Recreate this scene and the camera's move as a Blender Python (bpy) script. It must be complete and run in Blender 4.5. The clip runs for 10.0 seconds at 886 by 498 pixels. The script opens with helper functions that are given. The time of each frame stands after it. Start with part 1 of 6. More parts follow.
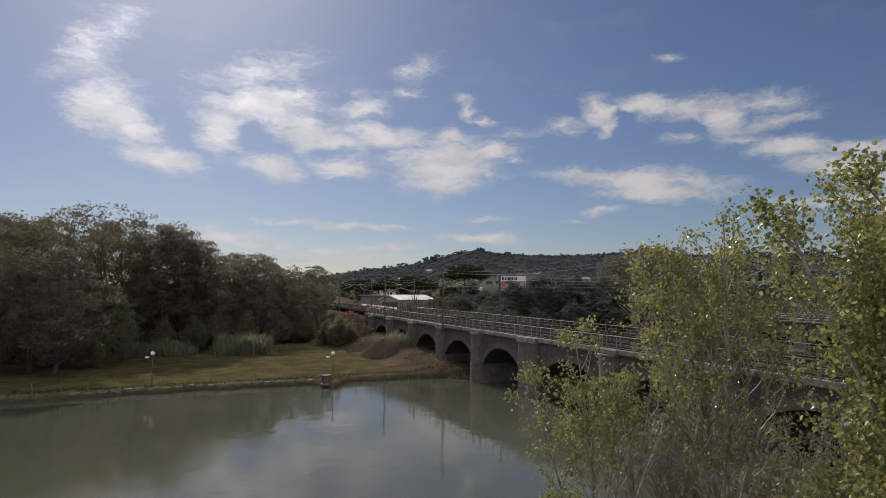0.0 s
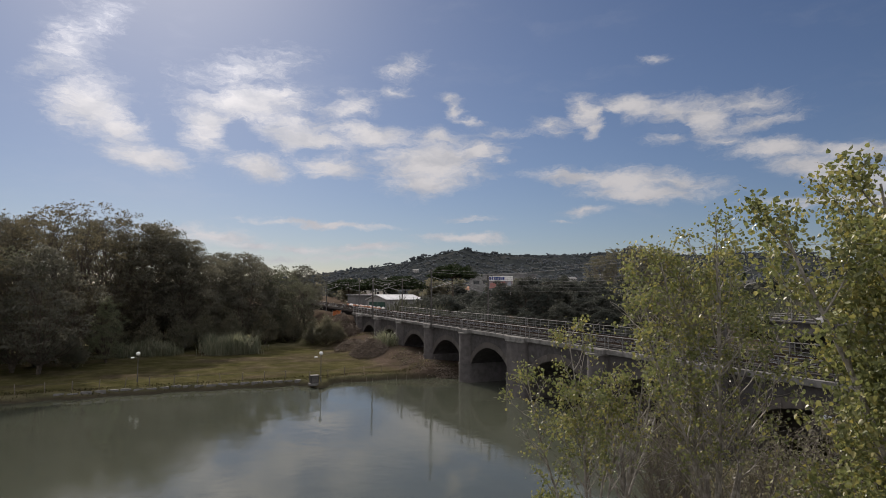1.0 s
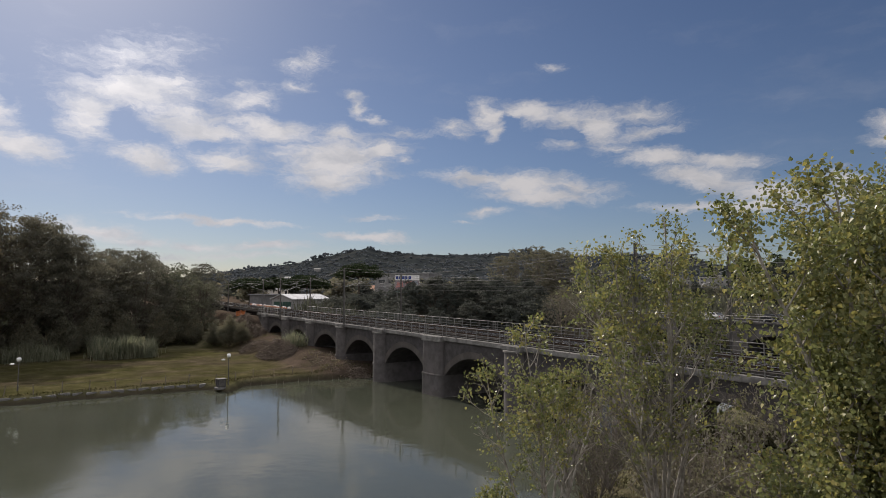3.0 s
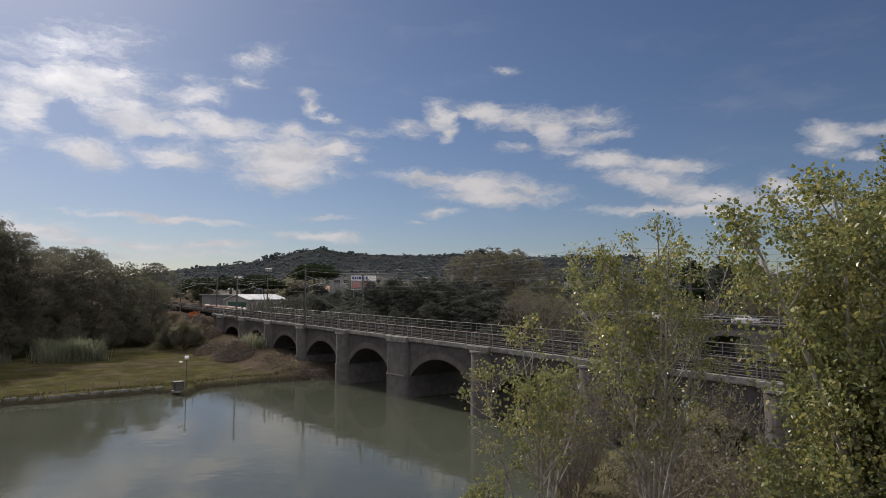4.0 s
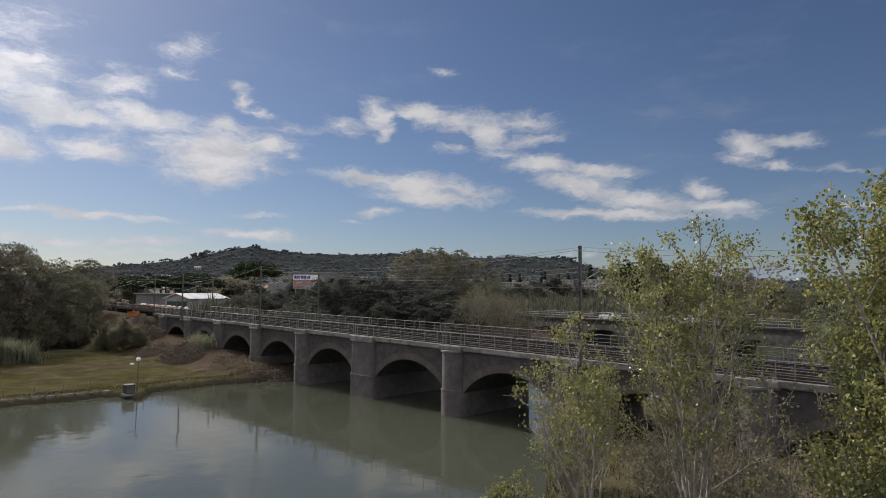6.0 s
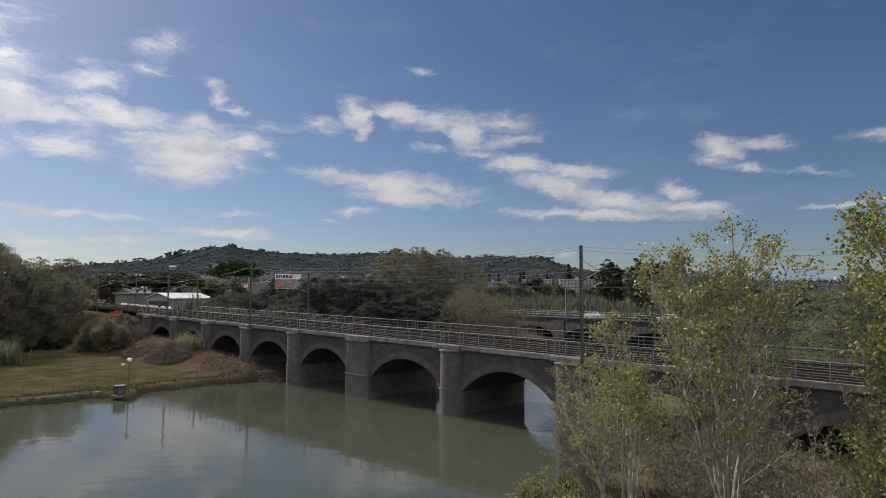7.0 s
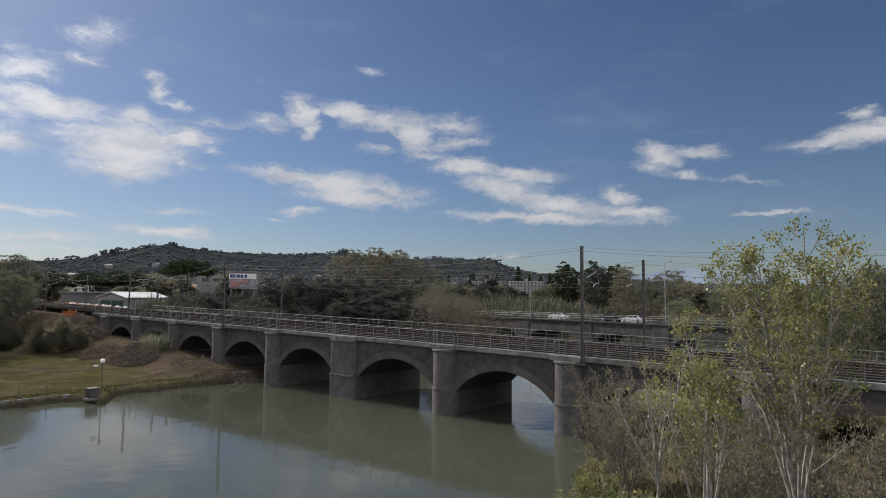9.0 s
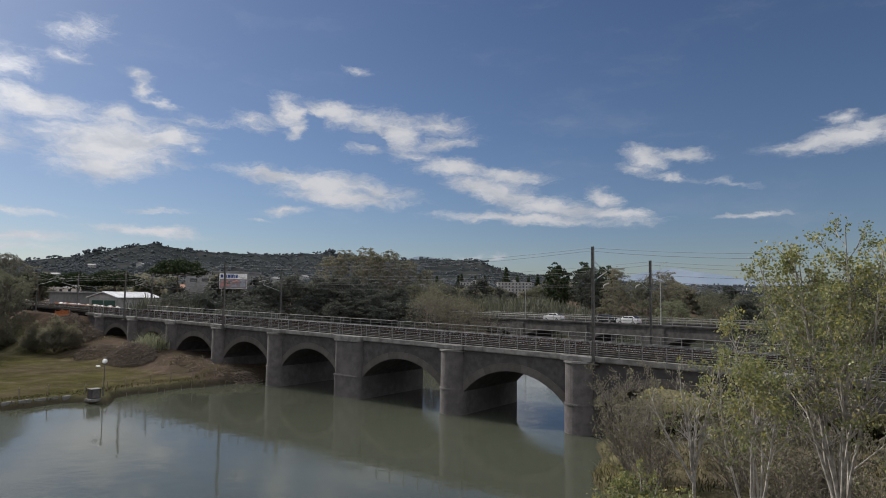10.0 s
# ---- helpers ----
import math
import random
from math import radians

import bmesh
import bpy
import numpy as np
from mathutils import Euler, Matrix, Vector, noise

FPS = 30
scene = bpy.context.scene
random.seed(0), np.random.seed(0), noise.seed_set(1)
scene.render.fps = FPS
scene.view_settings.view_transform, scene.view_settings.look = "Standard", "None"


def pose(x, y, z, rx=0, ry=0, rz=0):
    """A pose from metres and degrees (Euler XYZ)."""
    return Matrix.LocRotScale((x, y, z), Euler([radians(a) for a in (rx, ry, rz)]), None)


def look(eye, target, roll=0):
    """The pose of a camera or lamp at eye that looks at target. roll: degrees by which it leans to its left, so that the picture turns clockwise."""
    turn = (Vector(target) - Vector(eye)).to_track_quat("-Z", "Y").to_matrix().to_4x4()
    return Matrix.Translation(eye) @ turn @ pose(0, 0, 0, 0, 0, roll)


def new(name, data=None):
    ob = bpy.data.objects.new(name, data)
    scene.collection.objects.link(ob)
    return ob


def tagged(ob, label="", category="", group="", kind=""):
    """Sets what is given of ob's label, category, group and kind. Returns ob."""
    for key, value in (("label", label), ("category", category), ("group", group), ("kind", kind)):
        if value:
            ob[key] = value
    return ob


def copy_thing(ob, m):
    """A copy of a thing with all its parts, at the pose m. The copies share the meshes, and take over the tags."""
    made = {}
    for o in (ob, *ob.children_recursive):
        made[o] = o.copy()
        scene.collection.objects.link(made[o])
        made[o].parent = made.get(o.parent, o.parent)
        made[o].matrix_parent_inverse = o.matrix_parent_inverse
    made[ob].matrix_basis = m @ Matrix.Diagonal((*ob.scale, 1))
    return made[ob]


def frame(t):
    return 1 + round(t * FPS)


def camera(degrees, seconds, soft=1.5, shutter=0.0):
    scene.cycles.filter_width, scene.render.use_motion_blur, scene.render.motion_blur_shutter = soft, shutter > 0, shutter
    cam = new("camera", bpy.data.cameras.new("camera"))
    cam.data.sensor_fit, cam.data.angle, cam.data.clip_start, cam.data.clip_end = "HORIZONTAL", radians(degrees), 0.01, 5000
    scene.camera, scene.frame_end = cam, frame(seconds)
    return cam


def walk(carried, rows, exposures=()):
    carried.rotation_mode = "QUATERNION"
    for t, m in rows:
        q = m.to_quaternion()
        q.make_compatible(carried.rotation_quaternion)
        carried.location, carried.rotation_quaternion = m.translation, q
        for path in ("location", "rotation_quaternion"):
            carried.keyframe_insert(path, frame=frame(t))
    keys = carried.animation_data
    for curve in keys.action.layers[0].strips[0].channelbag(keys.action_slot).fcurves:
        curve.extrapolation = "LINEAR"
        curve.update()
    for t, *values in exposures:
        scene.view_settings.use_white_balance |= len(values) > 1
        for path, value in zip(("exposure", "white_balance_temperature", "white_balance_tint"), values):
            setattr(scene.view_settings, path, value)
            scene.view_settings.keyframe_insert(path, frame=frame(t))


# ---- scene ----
cam = camera(71.7, 10.0, soft=0.9)
PATH = [
    (0, (41.311, -31.951, 10.091), (39.481, -31.155, 10.235), 0.1),
    (0.5, (41.304, -32.014, 10.087), (39.484, -31.197, 10.23), 0.1),
    (1, (41.237, -32.138, 10.096), (39.425, -31.303, 10.239), 0.1),
    (1.5, (41.042, -32.344, 10.084), (39.252, -31.464, 10.226), 0.2),
    (2, (40.72, -32.574, 10.076), (38.97, -31.617, 10.219), 0.2),
    (2.5, (40.546, -32.928, 10.066), (38.845, -31.887, 10.208), 0.1),
    (4, (39.643, -34.31, 10.076), (38.075, -33.076, 10.219), 0.1),
    (4.5, (39.262, -34.908, 10.043), (37.747, -33.611, 10.187), 0.2),
    (5, (38.702, -35.435, 10.045), (37.226, -34.093, 10.188), 0.2),
    (5.5, (38.061, -35.943, 10.025), (36.61, -34.574, 10.169), 0.3),
    (7, (36.379, -37.854, 9.981), (35.001, -36.411, 10.124), 0.3),
    (7.5, (35.648, -38.538, 9.929), (34.305, -37.062, 10.074), 0.4),
    (8, (34.845, -39.207, 9.874), (33.541, -37.697, 10.02), 0.5),
    (8.5, (34.134, -39.809, 9.834), (32.859, -38.275, 9.981), 0.5),
    (9, (33.328, -40.359, 9.783), (32.08, -38.803, 9.932), 0.6),
    (9.5, (32.615, -40.939, 9.736), (31.391, -39.364, 9.887), 0.7),
    (10, (31.912, -41.474, 9.706), (30.699, -39.891, 9.858), 0.7),
]
EXPOSURE = 0.35                  # the clip's camera opens up and turns a little bluer as it looks away from the sun
walk(cam, [(t, look(eye, target, roll)) for t, eye, target, roll in PATH], [(0, EXPOSURE - 0.07, 6640, 14), (5, EXPOSURE + 0.03, 6560, 13), (10, EXPOSURE + 0.11, 6320, 11)])

# ---- light ----
SUN = Vector((-0.830, -0.020, 0.558)).normalized()      # towards the sun
sun = new("sun", bpy.data.lights.new("sun", "SUN"))
sun.data.energy, sun.data.angle, sun.data.color = 4.1, radians(0.55), (1.0, 0.93, 0.83)
sun.matrix_world = look(SUN * 50, (0, 0, 0))

# middle direction of the view and its right-hand side, for the sky's own bearings
MID = Vector((math.cos(radians(140)), math.sin(radians(140)), 0))
SIDE = Vector((MID.y, -MID.x, 0))


class Nodes:
    """Short hand for a node tree."""

    def __init__(self, tree):
        self.tree = tree
        tree.nodes.clear()

    def add(self, kind):
        return self.tree.nodes.new(kind)

    def put(self, value, socket):
        if isinstance(value, bpy.types.NodeSocket):
            self.tree.links.new(value, socket)
        else:
            socket.default_value = value

    def math(self, op, a, b=0.0, c=0.0, clamp=False):
        n = self.add("ShaderNodeMath")
        n.operation, n.use_clamp = op, clamp
        for v, s in zip((a, b, c), n.inputs):
            self.put(v, s)
        return n.outputs[0]

    def vec(self, op, a, b=(0, 0, 0), out=0):
        n = self.add("ShaderNodeVectorMath")
        n.operation = op
        self.put(a, n.inputs[0]), self.put(b, n.inputs[1])
        return n.outputs[out]

    def noise(self, vector, scale, detail=4.0, rough=0.55, distortion=0.0, color=False):
        n = self.add("ShaderNodeTexNoise")
        self.put(vector, n.inputs["Vector"])
        for key, v in (("Scale", scale), ("Detail", detail), ("Roughness", rough), ("Distortion", distortion)):
            n.inputs[key].default_value = v
        return n.outputs[1 if color else 0]

    def ramp(self, fac, stops):
        n = self.add("ShaderNodeValToRGB")
        e = n.color_ramp.elements
        while len(e) < len(stops):
            e.new(0.5)
        for el, (p, c) in zip(e, stops):
            el.position, el.color = p, (*c, 1) if len(c) == 3 else c
        self.put(fac, n.inputs[0])
        return n.outputs[0]

    def mix(self, fac, a, b, mode="MIX"):
        n = self.add("ShaderNodeMix")
        n.data_type, n.blend_type = "RGBA", mode
        self.put(fac, n.inputs[0])
        for v, s in ((a, n.inputs[6]), (b, n.inputs[7])):
            self.put((*v, 1) if isinstance(v, tuple) and len(v) == 3 else v, s)
        return n.outputs[2]

    def span(self, v, a, b, lo=0.0, hi=1.0):
        n = self.add("ShaderNodeMapRange")
        n.interpolation_type = "SMOOTHSTEP"
        for val, s in zip((v, a, b, lo, hi), n.inputs):
            self.put(val, s)
        return n.outputs[0]


# clouds: bearing and height in degrees, half width, half height, tilt, weight
CLOUD_BANK = [
    (-46.9, 19.4, 3.3, 2.0, 65, 0.60), (-45.3, 21.4, 2.7, 1.2, 38, 0.45), (-48.6, 17.6, 2.5, 0.7, 25, 0.40), (-45.7, 15.0, 3.5, 2.7, -14, 1.10), (-43.7, 13.5, 2.6, 1.4, -10, 0.95),
    (-41.3, 11.2, 3.8, 1.2, -8, 1.05), (-33.0, 16.7, 6.1, 1.8, 8, 1.15), (-36.5, 14.5, 2.4, 2.9, -16, 0.95), (-32.3, 11.3, 3.8, 1.2, -7, 1.05), (-28.4, 14.1, 5.7, 2.1, -12, 1.00),
    (-25.5, 11.4, 3.4, 1.0, -4, 1.00), (-22.1, 14.5, 5.1, 1.3, -9, 1.00), (-24.2, 16.7, 3.7, 1.1, 16, 0.75)]
CLOUD_TAIL = [
    (-16.2, 12.1, 5.9, 2.7, 3, 1.15), (-17.0, 10.2, 4.3, 1.5, 0, 1.05), (-11.9, 13.1, 3.2, 1.2, 6, 1.00), (-15.7, 14.4, 2.7, 0.9, 4, 0.90), (-9.8, 12.2, 1.3, 0.4, -6, 0.60),
    (-19.0, 20.4, 2.3, 1.0, 11, 0.62), (-19.9, 18.4, 2.0, 0.7, 8, 0.50), (-15.0, 17.8, 1.2, 0.5, -10, 0.75), (-14.1, 16.9, 1.2, 0.8, -57, 0.80), (-12.9, 15.9, 1.8, 0.3, -8, 0.60),
    (-24.7, 18.0, 1.3, 0.4, 2, 0.40), (4.2, 20.1, 1.6, 0.4, -6, 0.50), (-33.5, 19.3, 6.2, 1.6, 14, 0.55), (-10.3, 14.8, 3.2, 0.4, -2, 0.40)]
CLOUD_MIDDLE = [
    (-4.9, 15.1, 2.4, 0.7, -4, 0.75), (-2.0, 16.3, 1.8, 1.6, -18, 1.05), (-1.5, 14.7, 0.9, 1.2, -58, 0.85), (2.3, 16.4, 3.7, 1.1, -6, 1.10), (5.8, 15.8, 2.7, 1.3, -11, 0.90),
    (8.2, 14.9, 2.5, 1.9, -30, 1.00), (11.6, 15.7, 3.6, 1.0, -3, 0.75), (12.9, 14.1, 3.3, 0.7, 5, 0.85), (5.2, 13.5, 2.1, 0.6, -1, 0.60), (10.0, 12.9, 3.1, 0.5, -6, 0.70)]
CLOUD_LOWER = [
    (-2.8, 10.6, 4.8, 0.8, -3, 1.00), (1.5, 9.9, 5.3, 1.3, -4, 1.10), (3.1, 8.9, 5.8, 0.9, -2, 1.05), (6.3, 9.7, 4.5, 1.0, -11, 0.85), (-2.2, 7.5, 2.2, 0.5, 1, 0.85),
    (-4.0, 6.6, 1.1, 0.2, 1, 0.50), (13.6, 11.7, 4.3, 0.9, -8, 0.90), (18.7, 11.1, 4.1, 0.8, -5, 1.05), (17.7, 9.6, 5.4, 1.4, -17, 1.10), (22.5, 8.2, 5.4, 1.2, -7, 1.05),
    (20.5, 7.1, 9.0, 0.6, -3, 1.05), (27.3, 9.1, 1.8, 0.9, -30, 1.00), (27.9, 7.5, 5.0, 0.8, -8, 1.00)]
CLOUD_EAST = [
    (31.0, 12.5, 2.3, 1.1, -13, 1.00), (29.9, 11.5, 1.7, 0.6, -6, 0.70), (33.8, 12.3, 3.0, 0.6, -4, 0.85), (33.0, 10.6, 2.3, 0.4, -12, 0.65), (37.1, 9.8, 2.8, 0.3, -9, 0.50),
    (44.0, 12.3, 3.9, 0.8, -4, 0.95), (46.3, 12.6, 2.7, 1.1, 9, 1.10), (48.0, 13.2, 1.7, 0.9, 3, 1.10), (46.4, 14.2, 1.5, 0.5, -8, 0.70), (49.9, 12.5, 2.0, 1.2, -3, 0.95),
    (39.8, 7.1, 3.1, 0.3, 1, 0.90), (42.8, 12.5, 2.0, 0.4, -6, 0.50)]
STREAKS = [
    (-26.7, 6.3, 6.8, 0.4, -2, 0.95), (-36.1, 4.9, 4.3, 0.9, -3, 0.90), (-32.2, 4.1, 3.5, 0.6, -3, 0.75), (-22.0, 4.2, 4.2, 0.5, 3, 0.90), (-28.2, 3.8, 3.6, 0.5, 1, 0.75),
    (-13.5, 5.2, 5.0, 0.5, -3, 1.05), (-24.1, 3.2, 5.8, 0.5, 2, 0.60), (-13.0, 7.1, 2.6, 0.3, -2, 0.40), (-39.3, 5.4, 2.8, 0.5, -2, 0.80), (-30.2, 2.9, 4.1, 0.4, 1, 0.55),
    (17.7, 3.8, 1.2, 0.5, 20, 0.70), (15.5, 3.8, 1.3, 0.3, 0, 0.40), (-12.5, 6.9, 2.5, 0.2, 0, 0.40), (6.3, 3.6, 3.1, 0.3, 3, 0.50)]
GAPS = [
    (-34.4, 13.9, 2.1, 1.3, -6, 0.90), (-32.4, 12.7, 1.5, 0.6, 3, 0.40), (-27.0, 12.8, 2.4, 0.6, 7, 0.60), (6.0, 14.2, 1.3, 0.7, -30, 0.60), (0.1, 15.5, 1.2, 0.8, -28, 0.50),
    (-0.1, 13.8, 0.7, 0.5, 1, 0.40), (-42.4, 14.8, 0.6, 1.0, -15, 0.50)]

world = bpy.data.worlds.new("sky")
scene.world = world
world.use_nodes = True
n = Nodes(world.node_tree)
way = n.add("ShaderNodeTexCoord").outputs["Generated"]
sky = n.add("ShaderNodeTexSky")
sky.sky_type, sky.sun_disc, sky.sun_elevation, sky.sun_rotation = "NISHITA", False, math.asin(SUN.z), math.atan2(SUN.x, SUN.y)
sky.altitude, sky.air_density, sky.dust_density, sky.ozone_density = 20.0, 1.0, 0.35, 2.2
ahead = n.vec("DOT_PRODUCT", way, tuple(MID), out=1)
right = n.vec("DOT_PRODUCT", way, tuple(SIDE), out=1)
bearing = n.math("MULTIPLY", n.math("ARCTAN2", right, ahead), 57.29578)
up = n.add("ShaderNodeSeparateXYZ")
n.put(way, up.inputs[0])
rise = n.math("MULTIPLY", n.math("ARCSINE", up.outputs[2]), 57.29578)
flat = n.add("ShaderNodeCombineXYZ")
n.put(bearing, flat.inputs[0]), n.put(rise, flat.inputs[1])
flat = flat.outputs[0]
tall = n.vec("MULTIPLY", flat, (1.0, 1.8, 0))
bend = n.vec("SUBTRACT", n.noise(tall, 0.30, 6.0, 0.62, color=True), (0.5, 0.5, 0.5))
spot = n.vec("ADD", flat, n.vec("MULTIPLY", bend, (3.6, 2.2, 0)))


def lobe(a, e, w, h, tilt):
    """Distance from a cloud's middle, 1 at its rim."""
    c, s = math.cos(radians(tilt)), math.sin(radians(tilt))
    off = n.vec("SUBTRACT", spot, (a, e, 0))
    u = n.math("POWER", n.vec("DOT_PRODUCT", off, (c / w / 1.12, s / w / 1.12, 0), out=1), 2.0)
    v = n.math("POWER", n.vec("DOT_PRODUCT", off, (-s / h / 1.15, c / h / 1.15, 0), out=1), 2.0)
    return n.math("SQRT", n.math("ADD", u, v))


thick = -1.0
for a, e, w, h, tilt, weight in CLOUD_BANK + CLOUD_TAIL + CLOUD_MIDDLE + CLOUD_LOWER + CLOUD_EAST + STREAKS:
    own = n.math("MULTIPLY_ADD", lobe(a, e, w, h, tilt), -weight, weight)
    thick = own if thick == -1.0 else n.math("SMOOTH_MAX", thick, own, 0.22)
for a, e, w, h, tilt, depth in GAPS:      # thin places in the clouds
    gap = n.math("MAXIMUM", n.math("SUBTRACT", 1.0, lobe(a, e, w, h, tilt)), 0.0)
    thick = n.math("SUBTRACT", thick, n.math("MULTIPLY", gap, depth))
wisp = n.noise(n.vec("MULTIPLY", spot, (0.36, 1.5, 0)), 0.7, 7.0, 0.62, 0.4)
fleece = n.noise(n.vec("MULTIPLY", spot, (0.8, 2.0, 0)), 1.6, 6.0, 0.66, 0.6)
body = n.math("ADD", n.math("MULTIPLY", thick, 1.35), n.math("MULTIPLY_ADD", wisp, 1.3, -0.65))
body = n.math("ADD", body, n.math("MULTIPLY_ADD", fleece, 0.9, -0.45))
cover = n.math("POWER", n.span(body, -0.22, 1.2), 1.25)
veil = n.math("MULTIPLY", n.span(n.noise(n.vec("MULTIPLY", spot, (0.25, 0.9, 0)), 0.22, 6.0, 0.6), 0.5, 0.85), 0.16)
near = n.math("MAXIMUM", n.vec("DOT_PRODUCT", way, tuple(SUN), out=1), 0.0)
glow = n.math("ADD", n.math("MULTIPLY", n.math("POWER", near, 40.0), 1.3), n.math("MULTIPLY", n.math("POWER", near, 7.0), 0.35))
shade = n.span(n.noise(n.vec("ADD", n.vec("MULTIPLY", spot, (0.6, 1.2, 0)), (3, 7, 0)), 0.4, 4.0), 0.35, 0.7)
pale = n.mix(shade, (1.0, 1.0, 1.02), (0.74, 0.77, 0.83))
lit = n.math("MULTIPLY_ADD", glow, 8.0, 5.0)
white = n.vec("SCALE", pale)
n.put(lit, white.node.inputs["Scale"])
haze = n.math("MINIMUM", n.math("MULTIPLY", glow, 0.30), 0.6)
bluer = n.mix(1.0, sky.outputs[0], (0.435, 0.46, 0.53), "MULTIPLY")
clear = n.mix(haze, bluer, (6.6, 6.9, 7.4))
fill_cloud = n.span(n.noise(n.vec("MULTIPLY", way, (1, 1, 2.2)), 3.2, 6.0, 0.6), 0.29, 0.5)      # unseen broken cloud added over the rest of the dome, to brighten shade
high = n.math("MAXIMUM", n.span(rise, 27.0, 40.0), n.span(ahead, 0.35, -0.1))
fill_cloud = n.math("MULTIPLY", n.math("MULTIPLY", fill_cloud, high), 0.95)
full = n.mix(n.math("MAXIMUM", cover, veil), clear, white)
full = n.mix(fill_cloud, full, n.mix(shade, (9.5, 9.4, 9.3), (6.6, 6.7, 7.0)))      # front-lit, away from the sun, and made brighter to lift the shade
back = n.add("ShaderNodeBackground")
n.put(full, back.inputs[0])
back.inputs[1].default_value = 0.085
n.put(back.outputs[0], n.add("ShaderNodeOutputWorld").inputs[0])

# ---- materials ----
def material(name, stops, scale=3.0, rough=0.85, bump=0.3, bump_scale=None, metal=0.0, fine=None, island=0.0, random_ob=0.0,
             spec=0.3, stain=0.35, stain_scale=None, glow=0.0, bump_size=0.02):
    """A surface with colours from a ramp, by noise at two sizes, by loose piece or by object, and a fine relief."""
    m = bpy.data.materials.new(name)
    m.use_nodes = True
    n = Nodes(m.node_tree)
    where = n.add("ShaderNodeTexCoord").outputs["Object"]
    fac = n.noise(where, scale, 6.0, 0.6)
    fac = n.span(fac, 0.3, 0.7)
    if island:
        rnd = n.add("ShaderNodeNewGeometry").outputs["Random Per Island"]
        fac = n.math("ADD", n.math("MULTIPLY", fac, 1 - island), n.math("MULTIPLY", rnd, island))
    if random_ob:
        rnd = n.add("ShaderNodeObjectInfo").outputs["Random"]
        fac = n.math("ADD", n.math("MULTIPLY", fac, 1 - random_ob), n.math("MULTIPLY", rnd, random_ob))
    colour = n.ramp(fac, stops)
    wide = n.noise(where, stain_scale or scale * 0.17, 5.0, 0.65)
    colour = n.mix(n.math("MULTIPLY", n.span(wide, 0.42, 0.72), stain), colour, tuple(0.45 * c for c in stops[0][1]))
    b = n.add("ShaderNodeBsdfPrincipled")
    n.put(colour, b.inputs["Base Color"])
    b.inputs["Metallic"].default_value = metal
    b.inputs["Specular IOR Level"].default_value = spec
    n.put(n.math("ADD", n.math("MULTIPLY", n.noise(where, scale * 2.3, 3.0), 0.24), rough - 0.12, clamp=True), b.inputs["Roughness"])
    if bump:
        r = n.add("ShaderNodeBump")
        r.inputs["Strength"].default_value, r.inputs["Distance"].default_value = bump, bump_size
        n.put(n.noise(where, bump_scale or scale * 5, 5.0, 0.65), r.inputs["Height"])
        n.put(r.outputs[0], b.inputs["Normal"])
    if glow:
        n.put(colour, b.inputs["Emission Color"])
        b.inputs["Emission Strength"].default_value = glow
    n.put(b.outputs[0], n.add("ShaderNodeOutputMaterial").inputs[0])
    return m


def leaf_material(name, stops, through_light=0.35, rough=0.42, spread=0.0, spec=0.12, tint=(0.97, 1.0, 0.8)):
    """Leaves: a colour of its own for each leaf, light coming through it."""
    m = bpy.data.materials.new(name)
    m.use_nodes = True
    n = Nodes(m.node_tree)
    rnd = n.add("ShaderNodeNewGeometry").outputs["Random Per Island"]
    where = n.add("ShaderNodeTexCoord").outputs["Object"]
    broad = n.span(n.noise(where, 0.55, 3.0), 0.3, 0.7)
    fac = n.math("ADD", n.math("MULTIPLY", rnd, 0.62), n.math("MULTIPLY", broad, 0.38))
    if spread:
        own = n.add("ShaderNodeObjectInfo").outputs["Random"]
        fac = n.math("ADD", n.math("MULTIPLY", fac, 1 - spread), n.math("MULTIPLY", own, spread))
    colour = n.ramp(fac, stops)
    b = n.add("ShaderNodeBsdfPrincipled")
    n.put(colour, b.inputs["Base Color"])
    b.inputs["Specular IOR Level"].default_value = spec
    n.put(n.math("MULTIPLY_ADD", rnd, 0.25, rough - 0.1), b.inputs["Roughness"])
    t = n.add("ShaderNodeBsdfTranslucent")
    n.put(n.mix(0.5, colour, tint, "MULTIPLY"), t.inputs[0])
    mix = n.add("ShaderNodeMixShader")
    mix.inputs[0].default_value = through_light
    n.put(b.outputs[0], mix.inputs[1]), n.put(t.outputs[0], mix.inputs[2])
    n.put(mix.outputs[0], n.add("ShaderNodeOutputMaterial").inputs[0])
    return m


POPLAR = leaf_material("poplar_leaves", [(0.0, (0.100, 0.118, 0.057)), (0.4, (0.164, 0.183, 0.079)), (0.66, (0.224, 0.229, 0.099)),
                                         (0.82, (0.304, 0.266, 0.090)), (0.9, (0.336, 0.312, 0.151)), (1.0, (0.512, 0.539, 0.439))], 0.45, 0.4, spec=0.35, tint=(0.95, 0.98, 0.55))
DARK_LEAF = leaf_material("dark_leaves", [(0.0, (0.085, 0.085, 0.072)), (0.5, (0.128, 0.125, 0.102)), (0.85, (0.170, 0.157, 0.123)),
                                          (1.0, (0.187, 0.162, 0.119))], 0.52, 0.6, spread=0.3)
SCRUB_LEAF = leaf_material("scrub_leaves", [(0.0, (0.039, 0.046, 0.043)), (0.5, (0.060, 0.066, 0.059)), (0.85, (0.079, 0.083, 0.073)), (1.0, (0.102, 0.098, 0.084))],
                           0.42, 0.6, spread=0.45)
